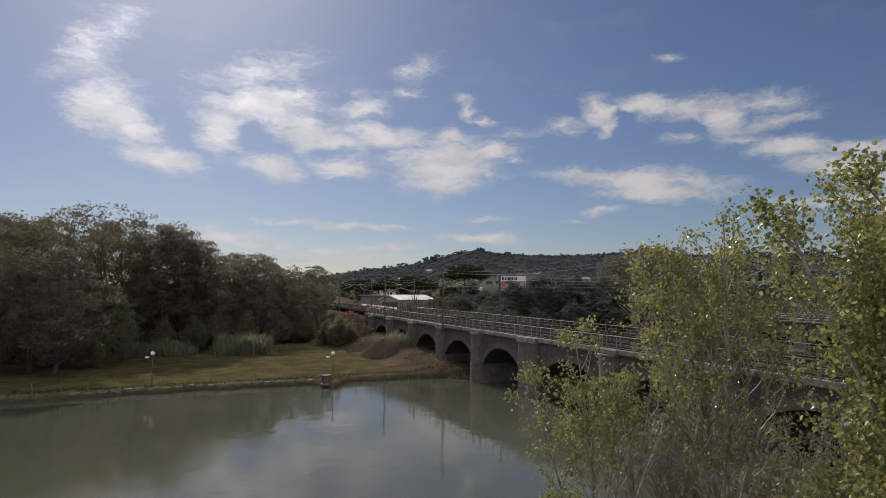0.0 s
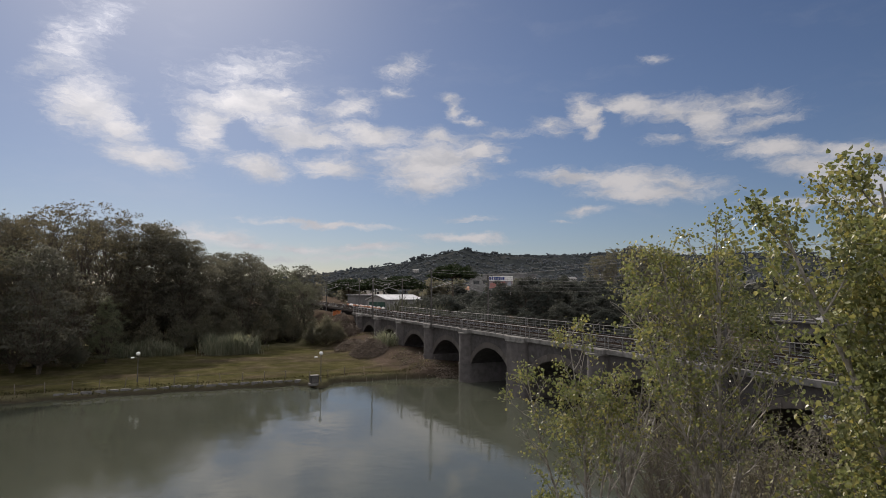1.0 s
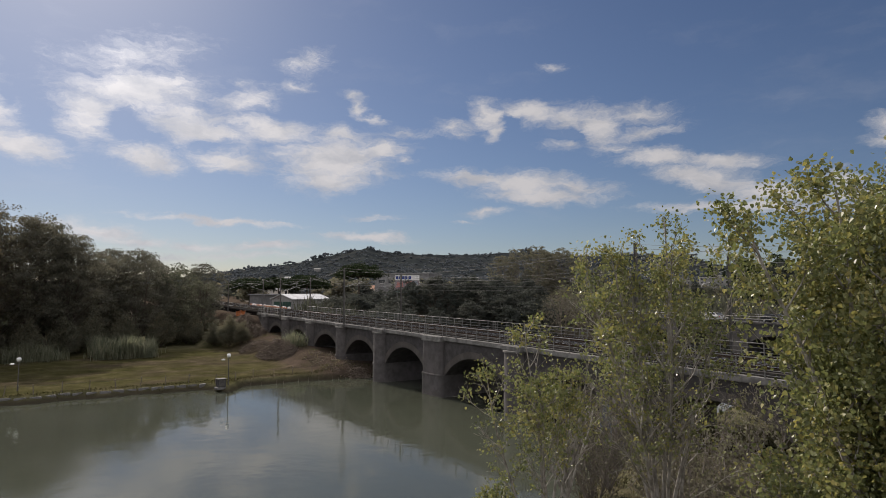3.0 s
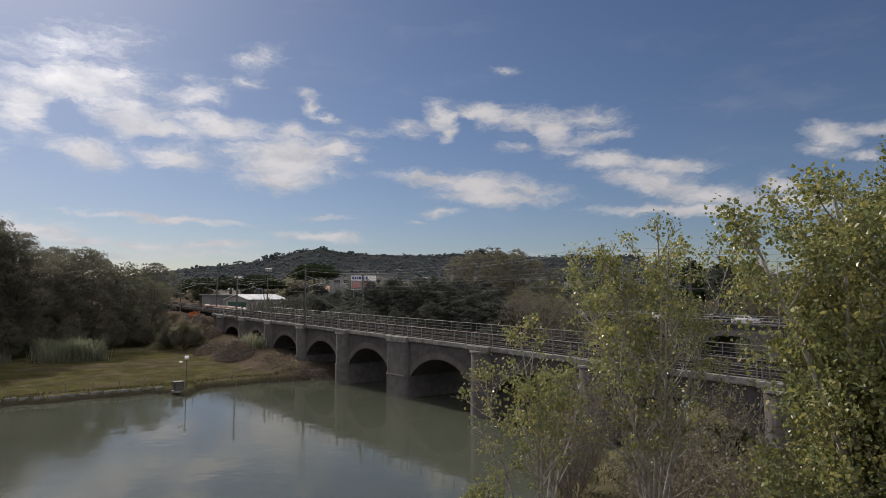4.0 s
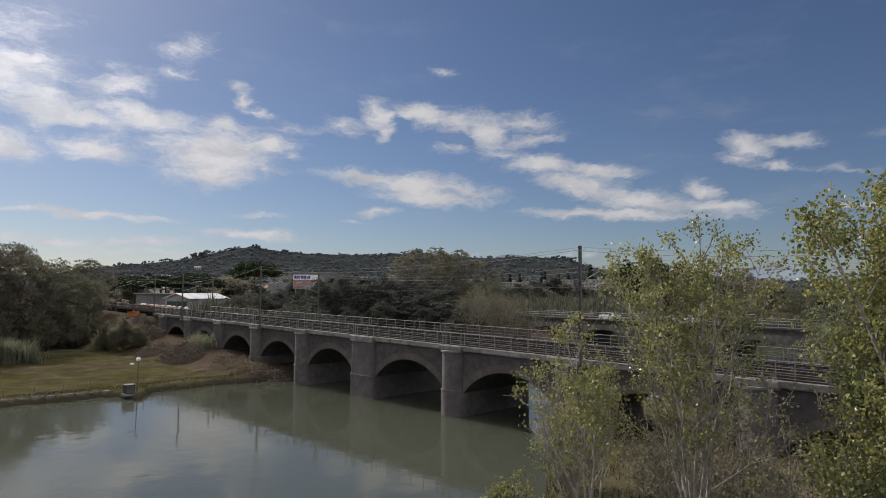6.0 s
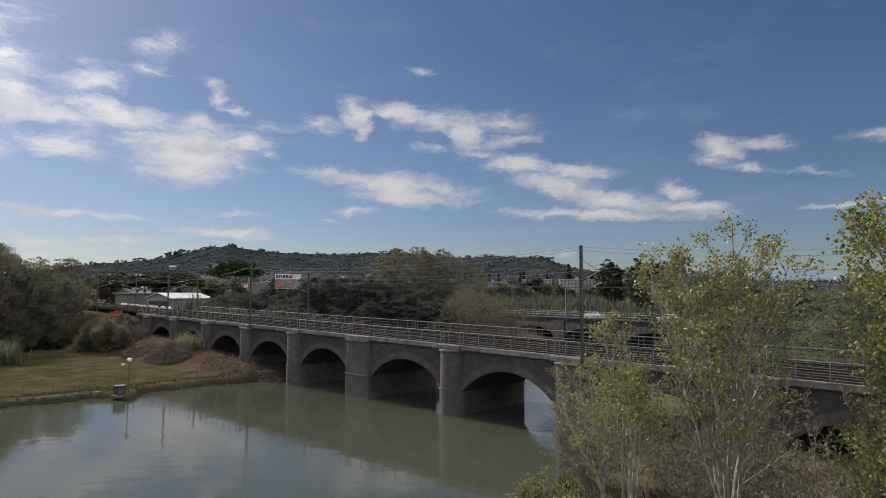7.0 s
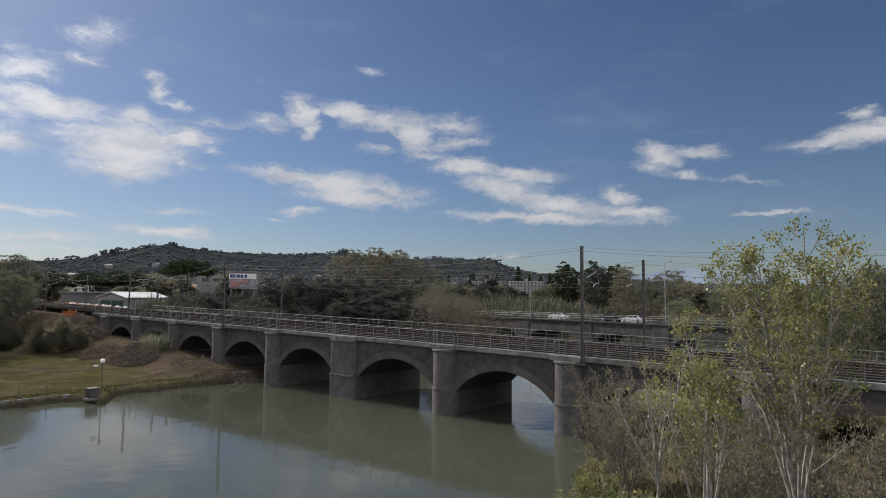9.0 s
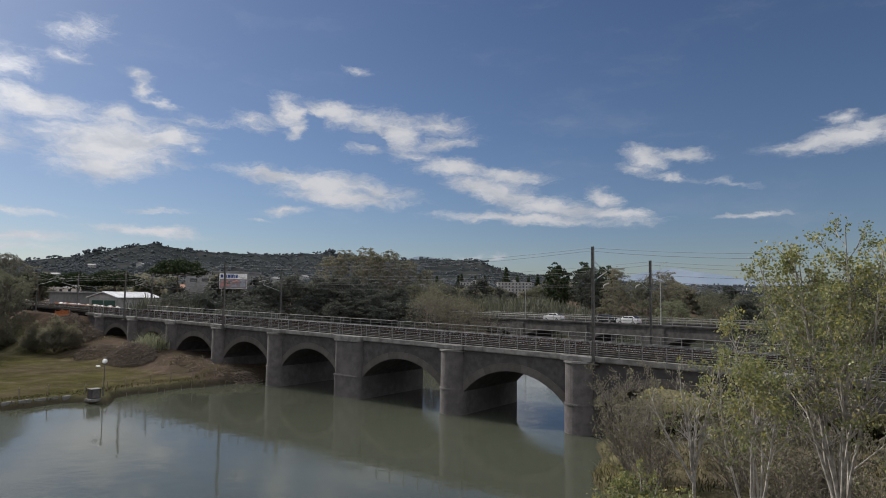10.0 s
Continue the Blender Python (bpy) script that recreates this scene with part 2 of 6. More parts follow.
TWIG_LEAF = leaf_material("withered_leaves", [(0.0, (0.092, 0.086, 0.064)), (0.5, (0.143, 0.133, 0.097)), (0.85, (0.185, 0.185, 0.107)), (1.0, (0.250, 0.246, 0.162))], 0.4, 0.55)
GREY_LEAF = leaf_material("grey_poplar_leaves", [(0.0, (0.102, 0.106, 0.081)), (0.5, (0.153, 0.149, 0.111)), (0.85, (0.200, 0.174, 0.123)), (1.0, (0.246, 0.204, 0.140))], 0.5, 0.6, spread=0.25)
WILLOW_LEAF = leaf_material("willow_leaves", [(0.0, (0.12, 0.14, 0.092)), (0.5, (0.175, 0.19, 0.125)), (1.0, (0.24, 0.245, 0.17))], 0.62, 0.6, spread=0.2)
OLIVE_LEAF = leaf_material("olive_leaves", [(0.0, (0.064, 0.070, 0.051)), (0.5, (0.102, 0.107, 0.077)), (1.0, (0.154, 0.150, 0.112))], 0.5, 0.6,
                           spread=0.3)
AUTUMN_LEAF = leaf_material("autumn_leaves", [(0.0, (0.078, 0.075, 0.056)), (0.45, (0.121, 0.109, 0.076)), (0.8, (0.168, 0.141, 0.090)),
                                              (1.0, (0.259, 0.195, 0.102))], 0.55, 0.6, spread=0.25)
PINE_LEAF = leaf_material("pine_needles", [(0.0, (0.014, 0.026, 0.012)), (0.6, (0.03, 0.045, 0.018)), (1.0, (0.05, 0.065, 0.025))], 0.1, 0.6)
REED = leaf_material("reeds", [(0.0, (0.10, 0.115, 0.075)), (0.45, (0.17, 0.18, 0.125)), (0.8, (0.25, 0.25, 0.18)), (1.0, (0.34, 0.33, 0.25))], 0.4,
                     0.5)
FAR_REED = leaf_material("dull_reeds", [(0.0, (0.054, 0.061, 0.045)), (0.45, (0.086, 0.090, 0.068)), (0.8, (0.126, 0.126, 0.095)), (1.0, (0.180, 0.171, 0.135))], 0.25, 0.6)
DRY = leaf_material("dry_grass", [(0.0, (0.074, 0.077, 0.031)), (0.5, (0.157, 0.139, 0.067)), (1.0, (0.274, 0.244, 0.134))], 0.2, 0.6)
GREEN_GRASS = leaf_material("grass_blades", [(0.0, (0.024, 0.026, 0.010)), (0.5, (0.043, 0.041, 0.016)), (1.0, (0.079, 0.067, 0.037))], 0.25, 0.7, tint=(0.97, 0.98, 0.5))
# bluish haze tint in the colour, lightened to offset the trees' shaded fronts
HAZY_HILL_LEAF = leaf_material("hazy_hill_trees", [(0.0, (0.075, 0.084, 0.095)), (0.6, (0.093, 0.105, 0.115)), (1.0, (0.118, 0.124, 0.126))], 0.0, 1.0, spec=0.0)
PALE_BARK = material("pale_bark", [(0.0, (0.14, 0.127, 0.11)), (0.5, (0.25, 0.23, 0.205)), (1.0, (0.37, 0.35, 0.32))], 5.0, 0.8, 0.5, 18.0)
TWIG_BARK = material("twig_bark", [(0.0, (0.105, 0.088, 0.074)), (1.0, (0.216, 0.192, 0.168))], 4.0, 0.9, 0.3, 20.0)
DARK_BARK = material("dark_bark", [(0.0, (0.045, 0.036, 0.028)), (1.0, (0.12, 0.10, 0.08))], 4.0, 0.9, 0.6, 14.0)
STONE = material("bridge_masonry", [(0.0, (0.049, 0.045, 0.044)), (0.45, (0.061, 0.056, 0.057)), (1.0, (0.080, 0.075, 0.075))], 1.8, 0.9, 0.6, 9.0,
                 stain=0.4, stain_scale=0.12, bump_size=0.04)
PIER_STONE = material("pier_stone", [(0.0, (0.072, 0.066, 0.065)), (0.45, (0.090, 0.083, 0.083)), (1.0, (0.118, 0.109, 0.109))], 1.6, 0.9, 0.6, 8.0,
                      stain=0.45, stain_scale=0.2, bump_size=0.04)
VOUSSOIR = material("arch_stone", [(0.0, (0.066, 0.059, 0.053)), (0.5, (0.091, 0.081, 0.075)), (1.0, (0.117, 0.106, 0.097))], 2.4, 0.9, 0.6, 12.0,
                    random_ob=0.55, bump_size=0.03)
CONCRETE = material("weathered_concrete", [(0.0, (0.100, 0.096, 0.092)), (0.5, (0.160, 0.156, 0.150)), (1.0, (0.228, 0.224, 0.216))], 1.4, 0.88, 0.4, 16.0,
                    stain=0.5)
ROAD_CONCRETE = material("dark_concrete", [(0.0, (0.041, 0.039, 0.038)), (0.5, (0.064, 0.061, 0.059)), (1.0, (0.094, 0.090, 0.088))], 0.9, 0.9, 0.4, 9.0, stain=0.5)
PALE_CONCRETE = material("pale_concrete", [(0.0, (0.28, 0.27, 0.255)), (1.0, (0.46, 0.45, 0.43))], 1.6, 0.85, 0.4, 15.0, stain=0.45)
STEEL = material("galvanised_steel", [(0.0, (0.24, 0.24, 0.245)), (1.0, (0.40, 0.40, 0.40))], 6.0, 0.45, 0.15, 40.0, metal=0.7)
RAILING = material("railing_steel", [(0.0, (0.136, 0.133, 0.130)), (1.0, (0.221, 0.218, 0.212))], 5.0, 0.5, 0.2, 30.0, metal=0.3)
RAIL_STEEL = material("rail_steel", [(0.0, (0.35, 0.33, 0.31)), (1.0, (0.62, 0.60, 0.58))], 9.0, 0.26, 0.1, 50.0, metal=1.0)
RUST = material("rusty_steel", [(0.0, (0.045, 0.033, 0.026)), (1.0, (0.095, 0.07, 0.055))], 6.0, 0.9, 0.3, 30.0, spec=0.05)
POLE_STEEL = material("painted_pole", [(0.0, (0.077, 0.073, 0.070)), (1.0, (0.133, 0.126, 0.119))], 5.0, 0.6, 0.2, 30.0, metal=0.2)
WIRE = material("wire", [(0.0, (0.07, 0.07, 0.07)), (1.0, (0.12, 0.12, 0.12))], 3.0, 0.8, 0.0)
PALE_WIRE = material("aluminium_cable", [(0.0, (0.16, 0.16, 0.16)), (1.0, (0.24, 0.24, 0.24))], 3.0, 0.75, 0.0, metal=0.0)
BALLAST = material("ballast", [(0.0, (0.010, 0.009, 0.009)), (0.5, (0.018, 0.017, 0.017)), (1.0, (0.034, 0.032, 0.031))], 9.0, 0.95, 0.3, 14.0, bump_size=0.03, spec=0.0)
WOOD = material("grey_wood", [(0.0, (0.10, 0.085, 0.07)), (1.0, (0.22, 0.19, 0.16))], 5.0, 0.9, 0.5, 20.0)
SLEEPER = material("dirty_concrete", [(0.0, (0.035, 0.032, 0.03)), (1.0, (0.075, 0.07, 0.066))], 3.0, 0.9, 0.3, 14.0, spec=0.0)
ASPHALT = material("asphalt", [(0.0, (0.04, 0.04, 0.042)), (1.0, (0.075, 0.075, 0.075))], 6.0, 0.9, 0.4, 40.0)
WHITE = material("white_paint", [(0.0, (0.66, 0.66, 0.65)), (1.0, (0.82, 0.82, 0.81))], 3.0, 0.5, 0.1, 20.0, stain=0.2)
GLOBE = material("white_globe", [(0.0, (0.78, 0.78, 0.77)), (1.0, (0.86, 0.86, 0.85))], 8.0, 0.3, 0.0, stain=0.1)
ROOF_WHITE = material("white_sheet_roof", [(0.0, (0.451, 0.459, 0.467)), (1.0, (0.623, 0.631, 0.640))], 0.7, 0.5, 0.2, 5.0, stain=0.25)
WALL_GREY = material("grey_render", [(0.0, (0.225, 0.225, 0.217)), (1.0, (0.330, 0.323, 0.315))], 0.8, 0.9, 0.3, 9.0, stain=0.4)
SHED_GREY = material("shed_render", [(0.0, (0.13, 0.13, 0.13)), (1.0, (0.19, 0.187, 0.183))], 0.8, 0.9, 0.3, 9.0, stain=0.4)
FLATS_GREY = material("flats_render", [(0.0, (0.2, 0.2, 0.2)), (1.0, (0.3, 0.3, 0.295))], 0.3, 0.9, 0.2, 4.0, stain=0.3)
WALL_CREAM = material("cream_render", [(0.0, (0.48, 0.44, 0.38)), (1.0, (0.66, 0.62, 0.55))], 0.6, 0.9, 0.2, 9.0, stain=0.3, random_ob=0.5)
DARK_GREEN = material("dark_green_sheet", [(0.0, (0.015, 0.05, 0.038)), (1.0, (0.03, 0.08, 0.06))], 1.5, 0.6, 0.2, 8.0)
TILE = material("roof_tiles", [(0.0, (0.22, 0.11, 0.07)), (1.0, (0.38, 0.21, 0.14))], 3.0, 0.9, 0.5, 9.0)
ROOF_GREY = material("grey_sheet_roof", [(0.0, (0.17, 0.17, 0.17)), (1.0, (0.28, 0.28, 0.28))], 1.0, 0.7, 0.3, 7.0)
DARK_GLASS = material("window_glass", [(0.0, (0.02, 0.022, 0.025)), (1.0, (0.04, 0.045, 0.05))], 2.0, 0.14, 0.0, spec=0.6)
ORANGE = material("orange_netting", [(0.0, (0.434, 0.114, 0.034)), (1.0, (0.574, 0.210, 0.078))], 6.0, 0.7, 0.4, 22.0)
SACK = material("white_sack", [(0.0, (0.55, 0.53, 0.5)), (1.0, (0.8, 0.79, 0.76))], 4.0, 0.8, 0.5, 14.0, random_ob=0.4)
CAR_WHITE = material("white_car_paint", [(0.0, (0.46, 0.47, 0.48)), (1.0, (0.54, 0.54, 0.55))], 2.0, 0.22, 0.0, spec=0.6, stain=0.1)
CAR_DARK = material("dark_car_paint", [(0.0, (0.02, 0.022, 0.026)), (1.0, (0.035, 0.037, 0.04))], 2.0, 0.22, 0.0, spec=0.6, stain=0.1)
RUBBER = material("rubber", [(0.0, (0.018, 0.018, 0.018)), (1.0, (0.03, 0.03, 0.03))], 8.0, 0.85, 0.2, 30.0)
LAMP_RED = material("red_lamp_glass", [(0.0, (0.35, 0.015, 0.012)), (1.0, (0.5, 0.03, 0.02))], 8.0, 0.2, 0.0)
SIGN_BLUE = material("sign_blue", [(0.0, (0.02, 0.045, 0.18)), (1.0, (0.03, 0.06, 0.24))], 4.0, 0.5, 0.0)
SIGN_DULL = material("sign_picture", [(0.0, (0.15, 0.13, 0.14)), (1.0, (0.28, 0.24, 0.25))], 0.8, 0.6, 0.0)
SIGN_RED = material("sign_red", [(0.0, (0.36, 0.15, 0.13)), (1.0, (0.46, 0.21, 0.19))], 4.0, 0.5, 0.0)
SIGN_TEAL = material("sign_teal", [(0.0, (0.22, 0.24, 0.28)), (1.0, (0.30, 0.33, 0.37))], 4.0, 0.5, 0.0)
BRUSH = material("dead_brush", [(0.0, (0.088, 0.069, 0.055)), (0.5, (0.160, 0.128, 0.104)), (1.0, (0.288, 0.241, 0.198))], 3.0, 0.95, 0.4, 12.0, island=0.6)
# distance haze put into the blue colour, with a glow of its own
HAZY_MOUNTAIN = material("hazy_far_mountain", [(0.0, (0.25, 0.31, 0.39)), (1.0, (0.31, 0.36, 0.43))], 0.004, 1.0, 0.0, stain=0.1, glow=0.2)


def ground_material():
    m = bpy.data.materials.new("ground_cover")
    m.use_nodes = True
    n = Nodes(m.node_tree)
    where = n.add("ShaderNodeTexCoord").outputs["Object"]
    kind = n.add("ShaderNodeAttribute")
    kind.attribute_name = "cover"          # red: mown lawn, green: bare earth and debris, blue: wet edge
    split = n.add("ShaderNodeSeparateColor")
    n.put(kind.outputs["Color"], split.inputs[0])
    fine, mid, broad = n.noise(where, 7.0, 6.0, 0.7), n.noise(where, 0.5, 5.0, 0.62), n.noise(n.vec("MULTIPLY", where, (1.0, 0.55, 1.0)), 0.2, 5.0, 0.66)
    grass = n.ramp(n.math("ADD", n.math("MULTIPLY", fine, 0.45), n.math("MULTIPLY", mid, 0.55)),
                   [(0.32, (0.026, 0.027, 0.012)), (0.43, (0.044, 0.043, 0.018)), (0.56, (0.070, 0.064, 0.030)), (0.68, (0.108, 0.090, 0.052))])
    worn = n.ramp(n.math("ADD", n.math("MULTIPLY", fine, 0.4), n.math("MULTIPLY", mid, 0.6)),
                  [(0.35, (0.04, 0.031, 0.025)), (0.55, (0.08, 0.061, 0.048)), (0.7, (0.145, 0.115, 0.09))])
    rough_land = n.ramp(n.math("ADD", n.math("MULTIPLY", fine, 0.35), n.math("MULTIPLY", mid, 0.65)),
                        [(0.3, (0.044, 0.047, 0.024)), (0.48, (0.086, 0.082, 0.045)), (0.65, (0.15, 0.132, 0.082))])
    lawn = n.mix(n.span(broad, 0.42, 0.66, 0.0, 0.6), grass, worn)
    c = n.mix(split.outputs[0], rough_land, lawn)
    dirt = n.math("MULTIPLY", split.outputs[1], n.span(mid, 0.2, 0.5))
    c = n.mix(dirt, c, worn)
    c = n.mix(split.outputs[2], c, (0.05, 0.043, 0.031))
    b = n.add("ShaderNodeBsdfPrincipled")
    n.put(c, b.inputs["Base Color"])
    b.inputs["Roughness"].default_value, b.inputs["Specular IOR Level"].default_value = 0.95, 0.0
    r = n.add("ShaderNodeBump")
    r.inputs["Strength"].default_value, r.inputs["Distance"].default_value = 0.9, 0.12
    n.put(n.math("ADD", n.math("MULTIPLY", fine, 0.6), mid), r.inputs["Height"])
    n.put(r.outputs[0], b.inputs["Normal"])
    n.put(b.outputs[0], n.add("ShaderNodeOutputMaterial").inputs[0])
    return m


def water_material():
    m = bpy.data.materials.new("river_water")
    m.use_nodes = True
    n = Nodes(m.node_tree)
    where = n.add("ShaderNodeTexCoord").outputs["Object"]
    b = n.add("ShaderNodeBsdfPrincipled")
    n.put(n.ramp(n.noise(where, 0.06, 3.0), [(0.3, (0.046, 0.051, 0.038)), (0.7, (0.056, 0.062, 0.046))]), b.inputs["Base Color"])
    b.inputs["IOR"].default_value = 1.33
    patch = n.span(n.noise(n.vec("MULTIPLY", where, (0.06, 0.11, 0)), 1.0, 3.0), 0.4, 0.7)
    n.put(n.math("MULTIPLY_ADD", patch, 0.06, 0.06), b.inputs["Roughness"])
    r = n.add("ShaderNodeBump")
    r.inputs["Strength"].default_value, r.inputs["Distance"].default_value = 0.48, 0.024
    small = n.noise(n.vec("MULTIPLY", where, (1.0, 1.7, 1)), 2.2, 4.0, 0.6)
    n.put(n.math("ADD", n.math("MULTIPLY", small, patch), n.noise(where, 0.6, 2.0)), r.inputs["Height"])
    n.put(r.outputs[0], b.inputs["Normal"])
    n.put(b.outputs[0], n.add("ShaderNodeOutputMaterial").inputs[0])
    return m


GROUND, WATER = ground_material(), water_material()

# ---- building helpers ----
def link_mesh(name, me, mat, parent=None, label=""):
    if mat and not me.materials:
        me.materials.append(mat)
    ob = new(name, me)
    ob.parent = parent
    if label:
        tagged(ob, label)
    return ob


def part(name, bm, mat, parent=None, label="", smooth=False):
    """Links a bmesh as one mesh object under a thing or a part."""
    me = bpy.data.meshes.new(name)
    bm.normal_update()
    bm.to_mesh(me)
    bm.free()
    if smooth:
        me.shade_smooth()
    return link_mesh(name, me, mat, parent, label)


def raw(name, verts, faces, mat, parent=None, label="", smooth=False):
    me = bpy.data.meshes.new(name)
    me.from_pydata(np.asarray(verts).tolist() if len(verts) else [], [], faces)
    if smooth:
        me.shade_smooth()
    me.update()
    return link_mesh(name, me, mat, parent, label)


def thing(name, x=0, y=0, z=0, rz=0, label="", category="", group="", kind=""):
    ob = new(name)
    ob.matrix_world = pose(x, y, z, 0, 0, rz)
    ob.empty_display_size = 0.2
    return tagged(ob, label, category, group, kind)


def box(x0, y0, z0, x1, y1, z1, bevel=0.0):
    bm = bmesh.new()
    bmesh.ops.create_cube(bm, size=1, matrix=Matrix.Translation(((x0 + x1) / 2, (y0 + y1) / 2, (z0 + z1) / 2))
                          @ Matrix.Diagonal((abs(x1 - x0), abs(y1 - y0), abs(z1 - z0), 1)))
    if bevel:
        bmesh.ops.bevel(bm, geom=bm.edges[:], offset=bevel, segments=2, affect="EDGES")
    return bm


def joined(*parts):
    out = bmesh.new()
    for p in parts:
        me = bpy.data.meshes.new("tmp")
        p.to_mesh(me)
        p.free()
        out.from_mesh(me)
        bpy.data.meshes.remove(me)
    return out


def rod(a, b, r0, r1=None, sides=10):
    """A round bar from a to b."""
    a, b = Vector(a), Vector(b)
    bm = bmesh.new()
    bmesh.ops.create_cone(bm, cap_ends=True, segments=sides, radius1=r0, radius2=r0 if r1 is None else r1, depth=(b - a).length,
                          matrix=Matrix.Translation((a + b) / 2) @ (b - a).to_track_quat("Z", "Y").to_matrix().to_4x4())
    return bm


def prism(points, axis, lo, hi, shift=None):
    """A solid from an outline in a plane, drawn out along an axis (0, 1 or 2)."""
    bm = bmesh.new()
    rings = []
    for d in (lo, hi):
        ring = []
        for a, b in points:
            p = [a, b]
            p.insert(axis, d)
            ring.append(bm.verts.new(p))
        rings.append(ring)
    bm.faces.new(rings[0]), bm.faces.new(rings[1][::-1])
    k = len(points)
    for i in range(k):
        bm.faces.new((rings[0][i], rings[1][i], rings[1][(i + 1) % k], rings[0][(i + 1) % k]))
    bmesh.ops.recalc_face_normals(bm, faces=bm.faces[:])
    return bm


def tube(verts, faces, points, radii, sides=6):
    """Adds a bent, tapering tube to lists of vertices and faces."""
    base = len(verts)
    k = len(points)
    for i, (p, r) in enumerate(zip(points, radii)):
        a, b = points[max(i - 1, 0)], points[min(i + 1, k - 1)]
        way = (b - a).normalized() if (b - a).length > 1e-6 else Vector((0, 0, 1))
        u = way.orthogonal().normalized()
        v = way.cross(u)
        for s in range(sides):
            t = 2 * math.pi * s / sides
            verts.append(tuple(p + (u * math.cos(t) + v * math.sin(t)) * r))
    for i in range(k - 1):
        for s in range(sides):
            t = (s + 1) % sides
            o = base + i * sides
            faces.append((o + s, o + t, o + sides + t, o + sides + s))
    faces.append(tuple(base + (k - 1) * sides + s for s in range(sides)))


def steps(v, a, b):
    """Smooth step from 0 at a to 1 at b, for arrays."""
    t = np.clip((v - a) / (b - a), 0, 1)
    return t * t * (3 - 2 * t)


def waves(x, y, seed, size):
    """Gentle unevenness from a few crossed waves."""
    g = np.random.RandomState(seed)
    out = 0 * x
    for k in range(6):
        a, s, p = g.uniform(0, 6.28), g.uniform(0.6, 1.8) / size, g.uniform(0, 6.28)
        out = out + np.sin((x * math.cos(a) + y * math.sin(a)) * 6.28 * s + p) / 6
    return out


# ---- the land ----
def west_bank(y):
    return np.interp(y, [-400, -46, -30, -16, -8, 0, 6, 30, 70, 120, 165], [-45, -26.5, -27.4, -26.9, -27.2, -26.3, -26, -25, -30, -28, -8]) + 0.25 * np.sin(y * 1.1) \
        + 2.6 * np.exp(-(((y + 16.1) / 1.3) ** 2))


def east_bank(y):
    return np.interp(y, [-400, -60, -40, -30, -20, -14, -8, 0, 4, 10, 22, 45, 80, 120, 165],
                     [110, 44, 33.5, 28, 23, 20.2, 17.2, 14.2, 13.0, 10.5, 8.5, 13, 20, 12, -8]) + 0.3 * np.sin(y * 0.9 + 1)


def height(x, y):
    w, e = west_bank(y) - x, x - east_bank(y)
    out = np.maximum(w, e)
    bed = -0.15 - 1.4 * steps(-out, 0, 5)
    west = 0.62 * steps(w, -0.1, 0.9) + 0.35 * steps(w, 3, 40) + 0.06 * waves(x, y, 3, 9)
    spoil = 0.9 * np.exp(-(((x + 42) / 9) ** 2 + ((y + 1.0) / 3.2) ** 2)) + 0.55 * np.exp(-(((x + 31) / 5) ** 2 + ((y + 1) / 3.5) ** 2))
    ramp = np.interp(-x, [25, 34, 44, 54, 64, 78], [0.0, 0.75, 1.5, 2.1, 2.5, 2.7]) * steps(y, -7.5, -0.5) * (1 - steps(y, 10, 18))
    west = west + (np.maximum(spoil * 0.5, 0) + ramp) * steps(w, 0, 2)
    east = 0.5 * steps(e, -0.1, 1.4) + 0.9 * steps(e, 2, 14) + 0.12 * waves(x, y, 4, 7)
    pool = np.exp(-(((x - 18.2) / 3.0) ** 2 + ((y - 4.8) / 4.0) ** 2) ** 2)      # a puddle below the arch
    east = east - pool * (east + 0.25)
    land = np.where(w > e, west, east)
    north = steps(y, 10, 30) * steps(out, 1, 14)
    land = land + north * (3.4 * steps(-x, 28, 55) + 1.6 * steps(y, 60, 130))
    # railway embankments at both ends of the bridge, and the flat land behind the western one
    crest = 5.05 - 0.012 * np.clip(x, -140, 60)
    ends = np.maximum(steps(-x, 64.5, 68), steps(x, 49, 53))
    across = np.abs(y - 4.1 - 0.00045 * np.clip(-x - 60, 0, 400) ** 2)
    bank = crest - np.maximum(across - 6.0, 0) / 1.6
    land = np.where(ends > 0, np.maximum(land, land + (bank - land) * ends * (bank > land)), land)
    yard = steps(-x, 62, 75) * steps(y, 8, 14)
    land = np.maximum(land, 5.6 * yard)
    # road embankments behind
    line = y - (61.6 - 0.178 * x)
    road = 4.7 - np.maximum(np.abs(line - 4.6) - 6.5, 0) / 1.6
    sides = np.maximum(steps(-x, 78, 82), steps(x, 42, 47))
    land = np.maximum(land, np.where(sides > 0, road * sides, -9))
    far = np.hypot(x, y)
    land = land + 1.2 * waves(x, y, 8, 160) * steps(far, 180, 420)
    return np.where(out < 0, np.where(sides * (road > 0) * 0 > 0, land, bed), land)


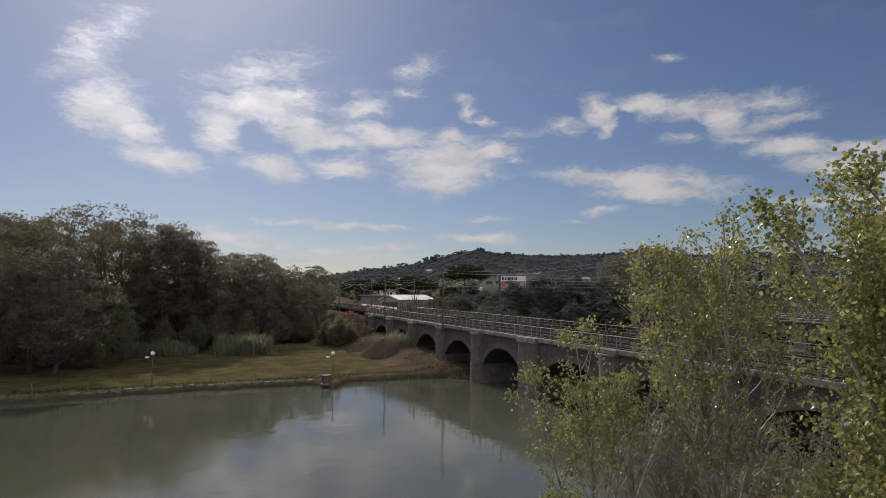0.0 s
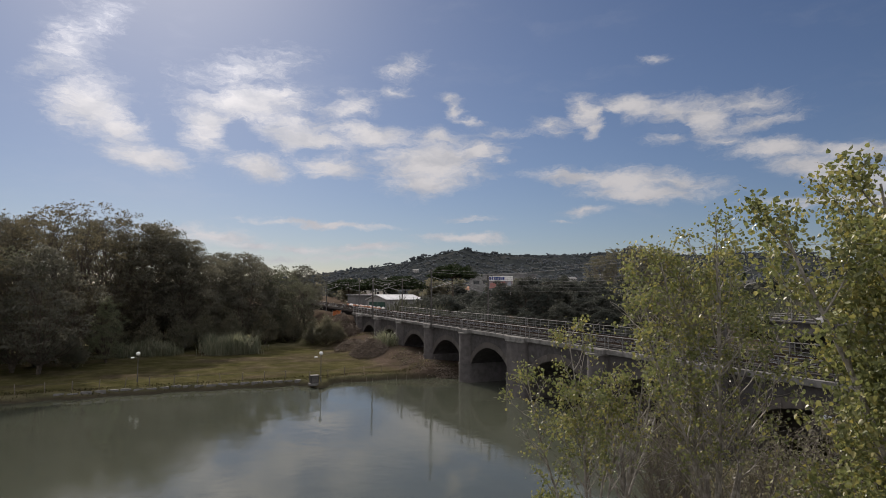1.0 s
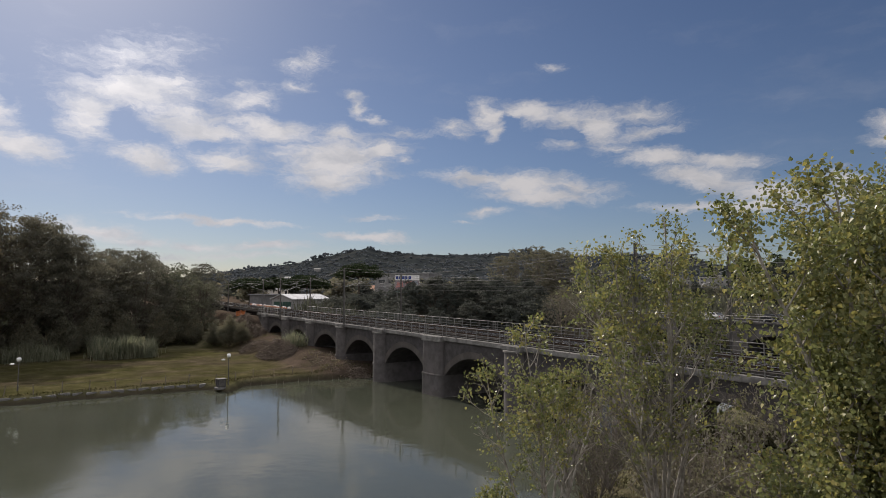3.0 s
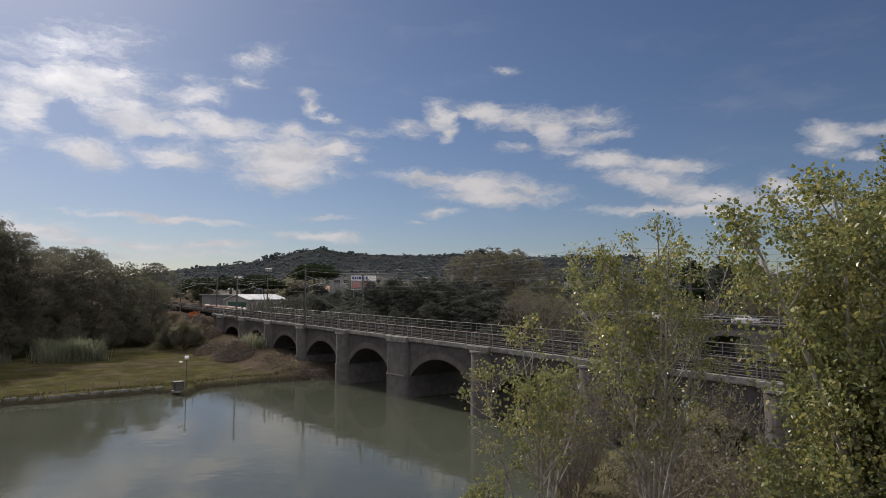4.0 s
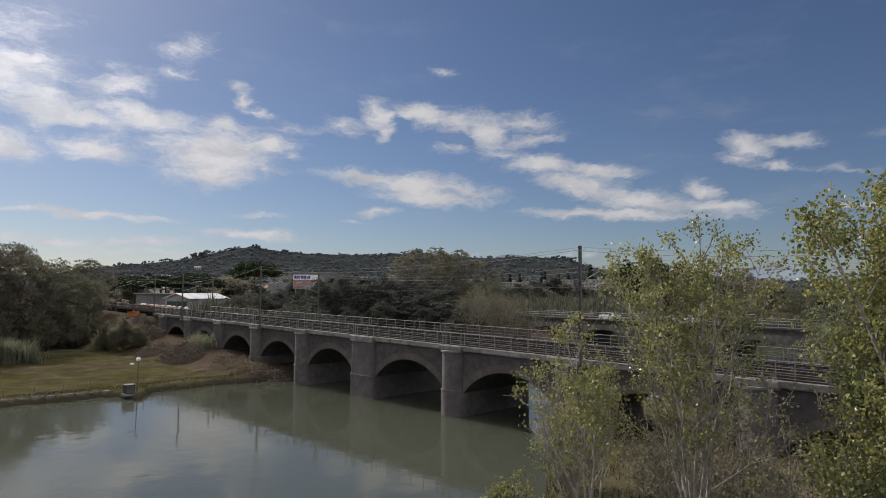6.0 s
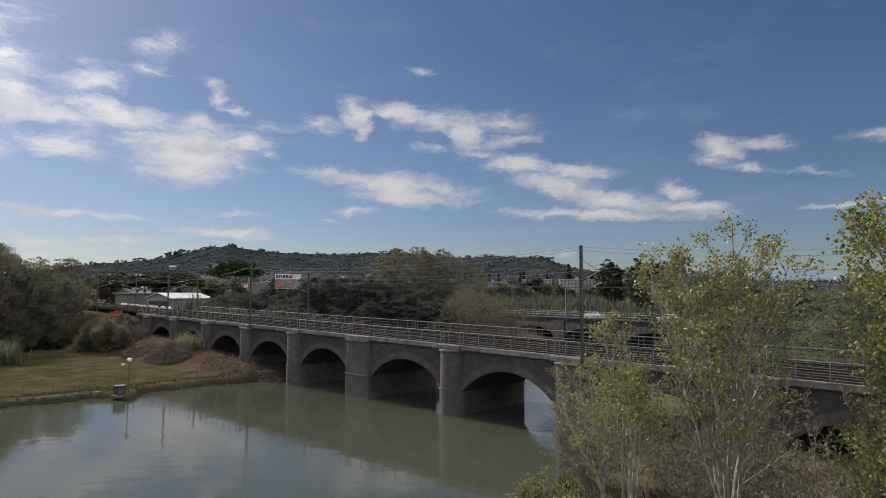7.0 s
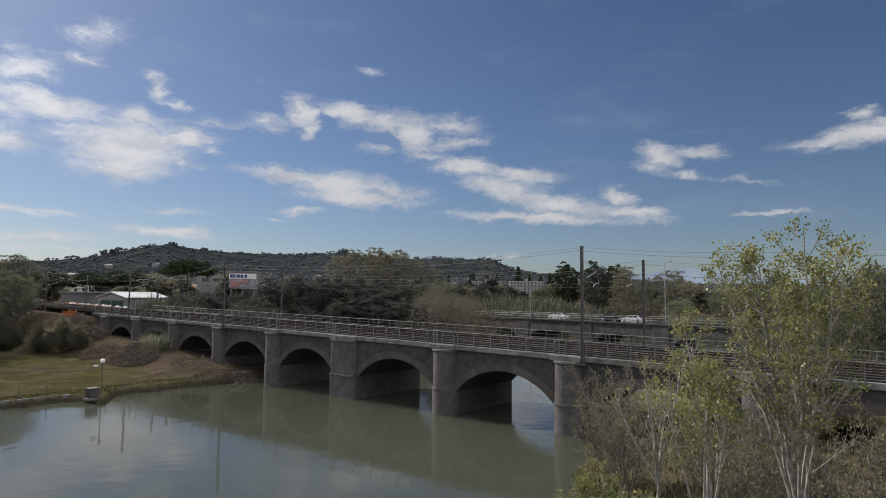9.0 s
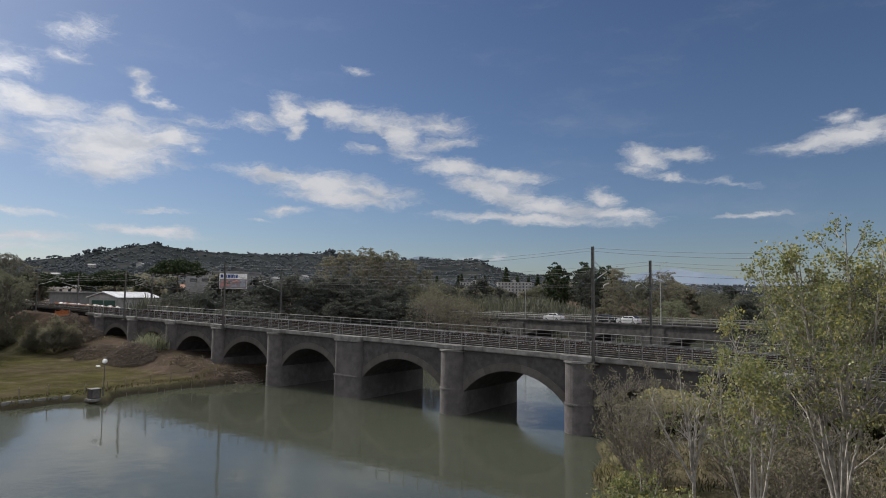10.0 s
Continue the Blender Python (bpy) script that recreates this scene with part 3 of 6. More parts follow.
def make_ground():
    n = 460
    u = np.linspace(-1, 1, n)
    gx = -8 + 66 * u + 3600 * np.sign(u) * np.abs(u) ** 9
    gy = -4 + 62 * u + 3600 * np.sign(u) * np.abs(u) ** 9
    x, y = np.meshgrid(gx, gy, indexing="ij")
    z = height(x, y)
    verts = np.stack([x, y, z], -1).reshape(-1, 3)
    i = np.arange(n * n).reshape(n, n)
    faces = np.stack([i[:-1, :-1], i[1:, :-1], i[1:, 1:], i[:-1, 1:]], -1).reshape(-1, 4).tolist()
    ob = raw("ground", verts, faces, GROUND, smooth=True)
    w, e = west_bank(y) - x, x - east_bank(y)
    lawn = steps(w, 0.7, 1.4) * steps(-x, 22, 27) * steps(x, -72, -60) * steps(-y, 0.5, 7)
    dirt = steps(w, -1, 1) * (np.exp(-(((x + 36) / 15) ** 2 + ((y + 0.5) / 4.5) ** 2)) * 2.4 + steps(y, -6.5, -3) * steps(-x, 26, 40)) + 0.5 * steps(e, 0, 4) * steps(-y, -12, 0)
    wet = np.maximum(steps(-np.maximum(w, e), -0.55, -0.2), 0)
    cover = np.stack([lawn, np.clip(dirt, 0, 1), wet, np.ones_like(x)], -1).reshape(-1)
    ob.data.color_attributes.new("cover", "FLOAT_COLOR", "POINT").data.foreach_set("color", cover.astype(np.float32))
    return tagged(ob, "uneven river banks with mown lawn, dry grass and bare earth", "ground", kind="structure")


make_ground()
bm = bmesh.new()
bmesh.ops.create_grid(bm, x_segments=30, y_segments=60, size=1, matrix=Matrix.Translation((25, -140, 0)) @ Matrix.Diagonal((75, 255, 1, 1)))
tagged(part("water", bm, WATER), "still green river water with faint ripples", "river", kind="structure")

# ---- railway bridge ----
PIERS = [(-64.4, 2.2), (-54.4, 2.2), (-44.3, 2.2), (-33.9, 2.2), (-23.4, 2.3), (-12.75, 3.5), (0.0, 2.35), (11.4, 2.25), (23.9, 2.2), (35.9, 2.2), (47.8, 2.4)]
FACE, REAR = 0.12, 8.6           # the two faces of the bridge
WEST_END, EAST_END = -68.0, 52.0


def crest(x):
    return 5.68 - 0.012 * x      # top of the edge slab


def sloped(x0, x1, y0, y1, dz0, dz1):
    bm = box(x0, y0, dz0, x1, y1, dz1)
    for v in bm.verts:
        v.co.z += crest(v.co.x)
    return bm


def nose(x0, width, low, high, grow=0.0, square=False):
    """A pier: a long wall with a rounded nose at each face."""
    r = width / 2 + grow
    cx = x0 + width / 2
    ring = []
    if square:
        k = 0.45
        for (a, b, s) in ((-r + k, FACE - 0.48 + k, 180), (r - k, FACE - 0.48 + k, 270)):
            ring += [(cx + a + k * math.cos(radians(s + t)), b - grow + k * math.sin(radians(s + t))) for t in range(0, 91, 18)]
        ring += [(cx + r, REAR + 0.4), (cx - r, REAR + 0.4)]
    else:
        front, rear = FACE + 0.34, REAR - 0.34
        ring += [(cx + r * math.cos(radians(t)), front + r * math.sin(radians(t))) for t in range(180, 361, 12)]
        ring += [(cx + r * math.cos(radians(t)), rear + r * math.sin(radians(t))) for t in range(0, 181, 12)]
    return prism(ring, 2, low, high)


bridge = thing("railway_bridge", 0, 0, 0, label="old brown masonry railway bridge with segmental arches over the river", category="bridge")
for x0, wide in PIERS:
    sq = wide > 3
    top = crest(x0 + wide / 2) - 0.52
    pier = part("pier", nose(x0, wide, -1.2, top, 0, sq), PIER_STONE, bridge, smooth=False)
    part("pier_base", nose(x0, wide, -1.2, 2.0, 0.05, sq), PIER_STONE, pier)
    band = nose(x0, wide, 1.96, 2.14, 0.11, sq)
    bmesh.ops.bevel(band, geom=[e for e in band.edges if abs(e.verts[0].co.z - e.verts[1].co.z) < 1e-4], offset=0.05, segments=2, affect="EDGES")
    part("string_course", band, PIER_STONE, pier)
    cap = nose(x0, wide, top, top + 0.14, 0.12, sq)
    part("pier_cap", cap, CONCRETE, pier, "pale concrete cap slab")

STONE_COUNT = 19
for (a, wa), (b, wb) in zip(PIERS, PIERS[1:]):
    l, r = a + wa - 0.05, b + 0.05
    mid, half = (l + r) / 2, (r - l) / 2
    crown = crest(mid) - 1.70
    rad = (half * half + 4.41) / 4.2
    low = crown - rad
    k = 28
    xs = [l + (r - l) * i / k for i in range(k + 1)]
    zs = [low + math.sqrt(rad * rad - (x - mid) ** 2) for x in xs]
    bm = bmesh.new()
    rows = []
    for x, z in zip(xs, zs):
        t = crest(x) - 0.4
        rows.append([bm.verts.new(p) for p in ((x, FACE, z), (x, FACE, t), (x, REAR, t), (x, REAR, z))])
    for p, q in zip(rows, rows[1:]):
        for i in range(4):
            bm.faces.new((p[i], q[i], q[(i + 1) % 4], p[(i + 1) % 4]))
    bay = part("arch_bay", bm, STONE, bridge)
    # the ring of arch stones on the river face
    turn = math.asin(min(1, half / rad))
    stone_mesh = None
    for i in range(STONE_COUNT):
        t0, t1 = (-turn + 2 * turn * (i + j) / STONE_COUNT for j in (0.012, 0.988))
        if stone_mesh is None:
            h = (t1 - t0) / 2
            pts = [(math.sin(s) * q, math.cos(s) * q - rad) for s, q in ((-h, rad + 0.02), (h, rad + 0.02), (h, rad + 0.62), (-h, rad + 0.62))]
            sb = prism(pts, 1, FACE - 0.022, FACE + 0.1)
            bmesh.ops.bevel(sb, geom=[e for e in sb.edges if min(v.co.y for v in e.verts) < FACE], offset=0.012, segments=1, affect="EDGES")
            stone_mesh = bpy.data.meshes.new("arch_stone")
            sb.to_mesh(stone_mesh)
            sb.free()
        tm = (t0 + t1) / 2
        ob = link_mesh("arch_stone", stone_mesh, VOUSSOIR, bay)
        ob.matrix_world = Matrix.Translation((mid, 0, low)) @ Matrix.Rotation(tm, 4, "Y") @ Matrix.Translation((0, 0, rad))

for x0, x1, px in ((WEST_END, PIERS[0][0] + 0.1, -1), (PIERS[-1][0] + 2.3, EAST_END, 1)):
    bm = box(x0, FACE, -0.5, x1, REAR, 0)
    for v in bm.verts:
        if v.co.z > -0.1:
            v.co.z = crest(v.co.x) - 0.4
    part("abutment", bm, STONE, bridge)
part("deck_slab", sloped(WEST_END, EAST_END, FACE - 0.02, REAR + 0.02, -0.40, -0.14), CONCRETE, bridge)
for y0, y1 in ((FACE - 0.26, FACE + 0.75), (REAR - 0.75, REAR + 0.26)):
    bm = sloped(WEST_END, EAST_END, y0, y1, -0.36, 0.0)
    bmesh.ops.bevel(bm, geom=bm.edges[:], offset=0.04, segments=2, affect="EDGES")
    part("edge_slab", bm, CONCRETE, bridge, "weathered grey concrete edge slab")
    # the slab stands out over each pier
    outer = y0 if y0 < 3 else y1
    s = -1 if y0 < 3 else 1
    for x0, wide in PIERS:
        bm = sloped(x0 - 0.10, x0 + wide + 0.10, outer, outer + s * 0.30, -0.38, -0.004)
        bmesh.ops.bevel(bm, geom=bm.edges[:], offset=0.03, segments=1, affect="EDGES")
        part("slab_bracket", bm, CONCRETE, bridge)
ob = part("ballast_bed", prism([(0.9, -0.13), (7.5, -0.13), (7.2, 0.22), (5.0, 0.26), (3.4, 0.26), (1.2, 0.22)], 0, WEST_END, EAST_END), BALLAST, bridge)
for v in ob.data.vertices:
    v.co.z += crest(v.co.x)

# tracks run on over the embankment
TRACK_WEST = -150.0


def track_y(x):
    return 0.00045 * max(-x - 60, 0) ** 2


def strip(x0, x1, y0, y1, dz0, dz1, pieces=30):
    bm = bmesh.new()
    rows = []
    for i in range(pieces + 1):
        x = x0 + (x1 - x0) * i / pieces
        o, c = track_y(x), crest(x)
        rows.append([bm.verts.new((x, y + o, c + z)) for y, z in ((y0, dz0), (y1, dz0), (y1, dz1), (y0, dz1))])
    for p, q in zip(rows, rows[1:]):
        for i in range(4):
            bm.faces.new((p[i], p[(i + 1) % 4], q[(i + 1) % 4], q[i]))
    bm.faces.new(rows[0]), bm.faces.new(rows[-1][::-1])
    bmesh.ops.recalc_face_normals(bm, faces=bm.faces[:])
    return bm


tagged(part("ballast", strip(TRACK_WEST, WEST_END + 0.02, 0.6, 7.7, -0.9, 0.2), BALLAST), "grey stone ballast on the railway embankment", "ballast",
       kind="structure")
for yc in (2.35, 6.05):
    track = thing("railway_track", 0, yc, 0, label="pair of worn steel rails on concrete sleepers", category="railway track", group="railway tracks")
    verts, faces = [], []
    sb = box(-0.13, -1.2, 0.1, 0.13, 1.2, 0.30, 0.02)
    sleeper_mesh = bpy.data.meshes.new("sleeper")
    sb.to_mesh(sleeper_mesh)
    sb.free()
    for i in range(int((46 - TRACK_WEST) / 0.62)):
        x = TRACK_WEST + 0.4 + 0.62 * i
        o, c = track_y(x), crest(x)
        if x > -100:
            ob = link_mesh("sleeper", sleeper_mesh, SLEEPER, track)
            ob.matrix_local = pose(x, o, c)
            continue
        b0 = len(verts)
        for dz in (0.1, 0.30):
            for dx, dy in ((-0.13, -1.2), (0.13, -1.2), (0.13, 1.2), (-0.13, 1.2)):
                verts.append((x + dx, dy + o, c + dz))
        faces += [tuple(b0 + j for j in f) for f in ((0, 1, 5, 4), (1, 2, 6, 5), (2, 3, 7, 6), (3, 0, 4, 7), (4, 5, 6, 7))]
    tagged(raw("sleeper_row", verts, faces, SLEEPER, track), kind="stuff")
    for s in (-0.72, 0.72):
        web = joined(strip(TRACK_WEST, EAST_END, s - 0.01, s + 0.01, 0.32, 0.42), strip(TRACK_WEST, EAST_END, s - 0.07, s + 0.07, 0.302, 0.322))
        rail = part("rail", web, RUST, track, "rusty rail web")
        part("rail_head", strip(TRACK_WEST, EAST_END, s - 0.035, s + 0.035, 0.42, 0.46), RAIL_STEEL, rail, "worn steel rail head")
for y0, y1 in ((0.45, 0.86), (7.54, 7.95)):
    bm = strip(-90, EAST_END, y0, y1, 0.004, 0.26, 20)
    tagged(part("cable_trough", bm, SLEEPER), "grey concrete cable trough beside the tracks", "cable trough")


# railings
def railing(y, x0, x1, label):
    rail = thing("railing", 0, 0, 0, label=label, category="railing", group="bridge railings")
    pb = joined(box(-0.03, -0.03, 0, 0.03, 0.03, 1.08, 0.006), box(-0.07, -0.06, 0, 0.07, 0.06, 0.02))
    me = bpy.data.meshes.new("post")
    pb.to_mesh(me)
    pb.free()
    spots = []
    x = x0
    while x <= x1:
        spots.append(x)
        x += 1.62
    for px, w in PIERS:                    # doubled posts at the joints over the piers
        spots += [px + 0.1, px + 0.5, px + w - 0.1]
    for x in spots:
        ob = link_mesh("post", me, RAILING, rail)
        ob.matrix_world = pose(x, y, crest(x) - 0.004)
    for dz, r in ((1.07, 0.034), (0.76, 0.022), (0.46, 0.022), (0.18, 0.022)):
        part("top_rail" if dz > 1 else "rail", rod((x0, y, crest(x0) + dz), (x1, y, crest(x1) + dz), r, sides=8), RAILING, rail)
    for px, w in PIERS:
        part("mesh_panel", joined(*[rod((px + 0.1 + i * 0.08, y, crest(px) + 0.06), (px + 0.1 + i * 0.08, y, crest(px) + 1.05), 0.008, sides=4)
                                    for i in range(1, 5)]), RAILING, rail)


railing(FACE - 0.2, -67.0, 50.0, "grey steel railing with three rails along the near edge")
railing(REAR + 0.2, -67.0, 50.0, "grey steel railing with three rails along the far edge")

# ---- overhead line ----
def mast(x, y, top, reach):
    base = crest(max(x, -64)) - (0.5 if x > -62 else 0.2)
    h = top - base
    m = thing("catenary_mast", x, y, base, label="tall brown steel catenary mast with a bracket arm", category="mast", group="catenary masts")
    part("column", joined(box(-0.08, -0.012, 0, 0.08, 0.012, h), box(-0.09, -0.08, 0, -0.075, 0.08, h), box(0.075, -0.08, 0, 0.09, 0.08, h)), POLE_STEEL, m)
    part("foot_plate", box(-0.28, -0.28, -0.06, 0.28, 0.28, 0.04, 0.01), POLE_STEEL, m)
    z = h - 1.6
    part("bracket_arm", joined(rod((0, 0, z - 0.9), (0, reach, z - 0.1), 0.03), rod((0, 0, z + 0.6), (0, reach, z - 0.1), 0.02)), STEEL, m)
    part("insulator", joined(*[rod((0, reach * 0.12 * s, z - 0.9 + 0.096 * s), (0, reach * (0.12 * s + 0.02), z - 0.885 + 0.096 * s), 0.075, sides=10)
                               for s in (1, 1.5, 2)]), DARK_GREEN, m)
    low = crest(x) + 4.94 - base
    vs, fs = [], []
    tube(vs, fs, [Vector((0, reach + dy, low + dz)) for dy, dz in ((-0.65, 0.0), (-0.6, 0.12), (-0.42, 0.22), (-0.1, 0.28), (0.35, 0.33))], [0.035] * 5, 8)
    raw("steady_arm", vs, fs, PALE_CONCRETE, m, "pale curved steady arm")
    part("dropper", rod((0, reach, z - 0.12), (0, reach + 0.3, low + 0.32), 0.014), STEEL, m)
    return m


MASTS_NEAR = [(13.8, 13.35), (-31.6, 13.2), (-55.6, 12.6), (-88.0, 13.2), (44.0, 13.3)]
MASTS_FAR = [(14.8, 12.8), (-33.0, 12.5), (-66.0, 12.8), (-95.0, 13.0), (46.0, 13.0)]
for x, top in MASTS_NEAR:
    mast(x, -0.22 + track_y(x), top, 2.5)
for x, top in MASTS_FAR:
    mast(x, 8.92 + track_y(x), top, -2.8)


def cable(name, ends, sag, r, mat, label):
    c = bpy.data.curves.new(name, "CURVE")
    c.dimensions, c.bevel_depth, c.bevel_resolution = "3D", r, 1
    for a, b in zip(ends, ends[1:]):
        a, b = Vector(a), Vector(b)
        s = c.splines.new("POLY")
        k = 12
        s.points.add(k)
        for i in range(k + 1):
            t = i / k
            p = a.lerp(b, t) - Vector((0, 0, sag * 4 * t * (1 - t)))
            s.points[i].co = (*p, 1)
    me = bpy.data.meshes.new_from_object(bpy.data.objects.new("tmp", c))
    return tagged(link_mesh(name, me, mat), label, "cable", group="overhead cables")


def line_points(masts, y, dz):
    return [(x, y + track_y(x), top + dz) for x, top in sorted(masts)]


for masts, yc, ye, s in ((MASTS_NEAR, 2.35, -0.22, 1), (MASTS_FAR, 6.05, 8.92, -1)):
    cable("carrier_cable", line_points(masts, yc, -1.7), 0.7, 0.011, WIRE, "sagging bronze carrier cable of the overhead line")
    cable("contact_cable", [(x, y, crest(x) + 4.94) for x, y, _ in line_points(masts, yc, 0)], 0.05, 0.010, WIRE, "dark contact cable over the railway track")
    cable("feeder_cable", line_points(masts, ye - 0.5 * s, -0.35), 0.9, 0.013, PALE_WIRE, "pale aluminium feeder cable between the masts")
    cable("earth_cable", line_points(masts, ye + 0.05 * s, -0.1), 0.8, 0.010, PALE_WIRE, "thin pale earth cable between the mast tops")

# ---- road bridge behind ----
ROAD_A, ROAD_T = 61.6, -0.178
ROAD_TURN = math.degrees(math.atan(ROAD_T))
road_bridge = thing("road_bridge", 0, ROAD_A, 0, ROAD_TURN, "grey concrete road bridge with low arched spans", "bridge")
SPANS = [(-76.0, -64.0), (-61.0, -49.0), (-46.0, -34.0), (-31.0, -19.0), (-16.0, -4.0), (-1.0, 11.0), (14.0, 26.0), (29.0, 41.0)]
for a, b in SPANS:
    k = 20
    bm = bmesh.new()
    rows = []
    for i in range(k + 1):
        x = a + (b - a) * i / k
        q = 2 * (x - a) / (b - a) - 1
        z = 1.2 + 2.1 * math.sqrt(max(0, 1 - q * q * 0.98))
        rows.append([bm.verts.new(p) for p in ((x, 0, z), (x, 0, 4.8), (x, 9, 4.8), (x, 9, z))])
    for p, q in zip(rows, rows[1:]):
        for i in range(4):
            bm.faces.new((p[i], q[i], q[(i + 1) % 4], p[(i + 1) % 4]))
    bm.faces.new(rows[0]), bm.faces.new(rows[-1][::-1])
    bmesh.ops.recalc_face_normals(bm, faces=bm.faces[:])
    part("arch_span", bm, ROAD_CONCRETE, road_bridge)
for a, b in zip([-80.0] + [s[1] for s in SPANS], [s[0] for s in SPANS] + [45.0]):
    part("pier", box(a - 0.02, -0.12, -1.2, b + 0.02, 9.12, 4.799, 0.03), ROAD_CONCRETE, road_bridge)
part("carriageway", box(-140, 0.412, 4.802, 70, 8.588, 5.0), ASPHALT, road_bridge)
for y0, y1 in ((-0.25, 0.55), (8.45, 9.25)):
    part("kerb_slab", box(-140, y0, 5.06, 70, y1, 5.3, 0.03), ROAD_CONCRETE, road_bridge, "grey concrete kerb slab")
    part("fascia", box(-140, y0 + 0.14, 4.803, 70, y1 - 0.14, 5.058), ROAD_CONCRETE, road_bridge)
for y in (0.1, 8.9):
    pm = bpy.data.meshes.new("guard_post")
    pb = box(-0.05, -0.05, 0, 0.05, 0.05, 0.95)
    pb.to_mesh(pm)
    pb.free()
    guard = thing("guard_rail", 0, ROAD_A, 0, ROAD_TURN, "grey steel guard rail with posts along the road bridge", "guard rail", "guard rails")
    for i in range(70):
        ob = link_mesh("post", pm, RAILING, guard)
        ob.matrix_local = pose(-110 + 2.4 * i, y, 5.296)
    for dz in (0.5, 0.92):
        part("rail", joined(rod((-112, y - 0.07, 5.3 + dz), (60, y - 0.07, 5.3 + dz), 0.05, sides=8)), RAILING, guard)


def on_road(x, y):
    v = Matrix.Rotation(radians(ROAD_TURN), 4, "Z") @ Vector((x, y, 0))
    return v.x, v.y + ROAD_A


def street_lamp(x, y, z, h, turn, double=False):
    lamp = thing("street_lamp", x, y, z, turn, "grey steel street lamp with a curved arm", "street lamp", "street lamps")
    part("pole", rod((0, 0, 0), (0, 0, h), 0.09, 0.05), STEEL, lamp)
    for s in ((1, -1) if double else (1,)):
        pts = [Vector((0, s * (1.8 * math.sin(t * 1.45)), h + 0.7 * math.sin(t * 1.5) - 0.25 * t)) for t in (0, 0.2, 0.4, 0.6, 0.8, 1.0)]
        vs, fs = [], []
        tube(vs, fs, pts, [0.045] * 6, 6)
        raw("arm", vs, fs, STEEL, lamp)
        e = pts[-1]
        part("lamp_head", box(e.x - 0.14, e.y - 0.1, e.z - 0.05, e.x + 0.14, e.y + s * 0.6, e.z + 0.07, 0.03), PALE_CONCRETE, lamp, "pale lamp head")
    return lamp


for rx, h in ((-30.5, 7.6), (-1.5, 11.0)):
    x, y = on_road(rx, -0.1)
    street_lamp(x, y, 5.29, h - 1.0, ROAD_TURN)


def car(x, y, z, turn, paint, label):
    c = thing("car", x, y, z, turn, label, "car", "cars on the road bridge")
    side = [(-2.05, 0.35), (-2.1, 0.75), (-1.95, 0.98), (-1.2, 1.05), (-0.55, 1.46), (1.15, 1.48), (1.9, 1.0), (2.08, 0.9), (2.1, 0.4), (1.9, 0.28), (-1.9, 0.28)]
    bm = prism(side, 1, -0.86, 0.86)
    for v in bm.verts:
        if v.co.z > 1.2:
            v.co.y *= 0.78
    bmesh.ops.bevel(bm, geom=bm.edges[:], offset=0.05, segments=2, affect="EDGES")
    shell = part("body", bm, paint, c)
    for s in (-1, 1):
        part("side_window", prism([(-1.0, 1.06), (-0.5, 1.4), (0.35, 1.42), (0.35, 1.06)], 1, s * 0.70, s * 0.80), DARK_GLASS, shell)
        part("side_window", prism([(0.45, 1.06), (0.45, 1.42), (1.05, 1.42), (1.55, 1.08)], 1, s * 0.70, s * 0.80), DARK_GLASS, shell)
        part("headlight", box(-2.13, s * 0.52 - 0.16, 0.66, -2.02, s * 0.52 + 0.16, 0.8, 0.02), GLOBE, shell)
        part("tail_light", box(2.03, s * 0.62 - 0.12, 0.74, 2.13, s * 0.62 + 0.12, 0.92, 0.02), LAMP_RED, shell)
        for wx in (-1.28, 1.3):
            w = part("wheel", rod((wx, s * 0.66, 0.31), (wx, s * 0.88, 0.31), 0.31, sides=20), RUBBER, c)
            part("rim", rod((wx, s * 0.87, 0.31), (wx, s * 0.895, 0.31), 0.19, sides=14), STEEL, w)
    part("windscreen", prism([(-1.16, 1.07), (-0.56, 1.44), (-0.62, 1.48), (-1.24, 1.09)], 1, -0.62, 0.62), DARK_GLASS, shell)
    part("rear_window", prism([(1.18, 1.46), (1.82, 1.05), (1.88, 1.08), (1.24, 1.5)], 1, -0.6, 0.6), DARK_GLASS, shell)
    return c


for rx, ry, paint, flip, label in ((-25.5, 2.6, CAR_WHITE, 0, "white hatchback car on the road bridge"),
                                   (-9.0, 2.6, CAR_WHITE, 0, "white estate car on the road bridge"),
                                   (-16.0, 6.3, CAR_DARK, 180, "dark saloon car on the road bridge"),
                                   (-66.0, 2.6, CAR_DARK, 0, "dark car on the far road bridge")):
    x, y = on_road(rx, ry)
    car(x, y, 5.002, ROAD_TURN + flip, paint, label)


# ---- trees ----
def ground_at(x, y):
    return float(height(np.array([float(x)]), np.array([float(y)]))[0])


def leaf_cloud(g, anchors, spread, size, per, tall=1.0, fold=0.25):
    """Leaves as small folded blades, scattered round anchor points."""
    a = np.repeat(np.asarray(anchors, float), per, 0)
    k = len(a)
    c = a + g.normal(0, 1, (k, 3)) * np.array([spread, spread, spread * tall])
    u = g.normal(0, 1, (k, 3))
    u[:, 2] -= 0.5
    u /= np.linalg.norm(u, axis=1)[:, None]
    v = np.cross(u, g.normal(0, 1, (k, 3)))
    v /= np.linalg.norm(v, axis=1)[:, None]
    w = np.cross(u, v)
    s = (size * g.uniform(0.6, 1.25, k))[:, None]
    base, tip = c - u * s * 0.45, c + u * s * 0.6
    left, right_ = c - v * s * 0.5 + w * s * fold, c + v * s * 0.5 + w * s * fold
    verts = np.stack([base, right_, tip, left], 1).reshape(-1, 3)
    return verts, np.arange(4 * k).reshape(-1, 4).tolist()


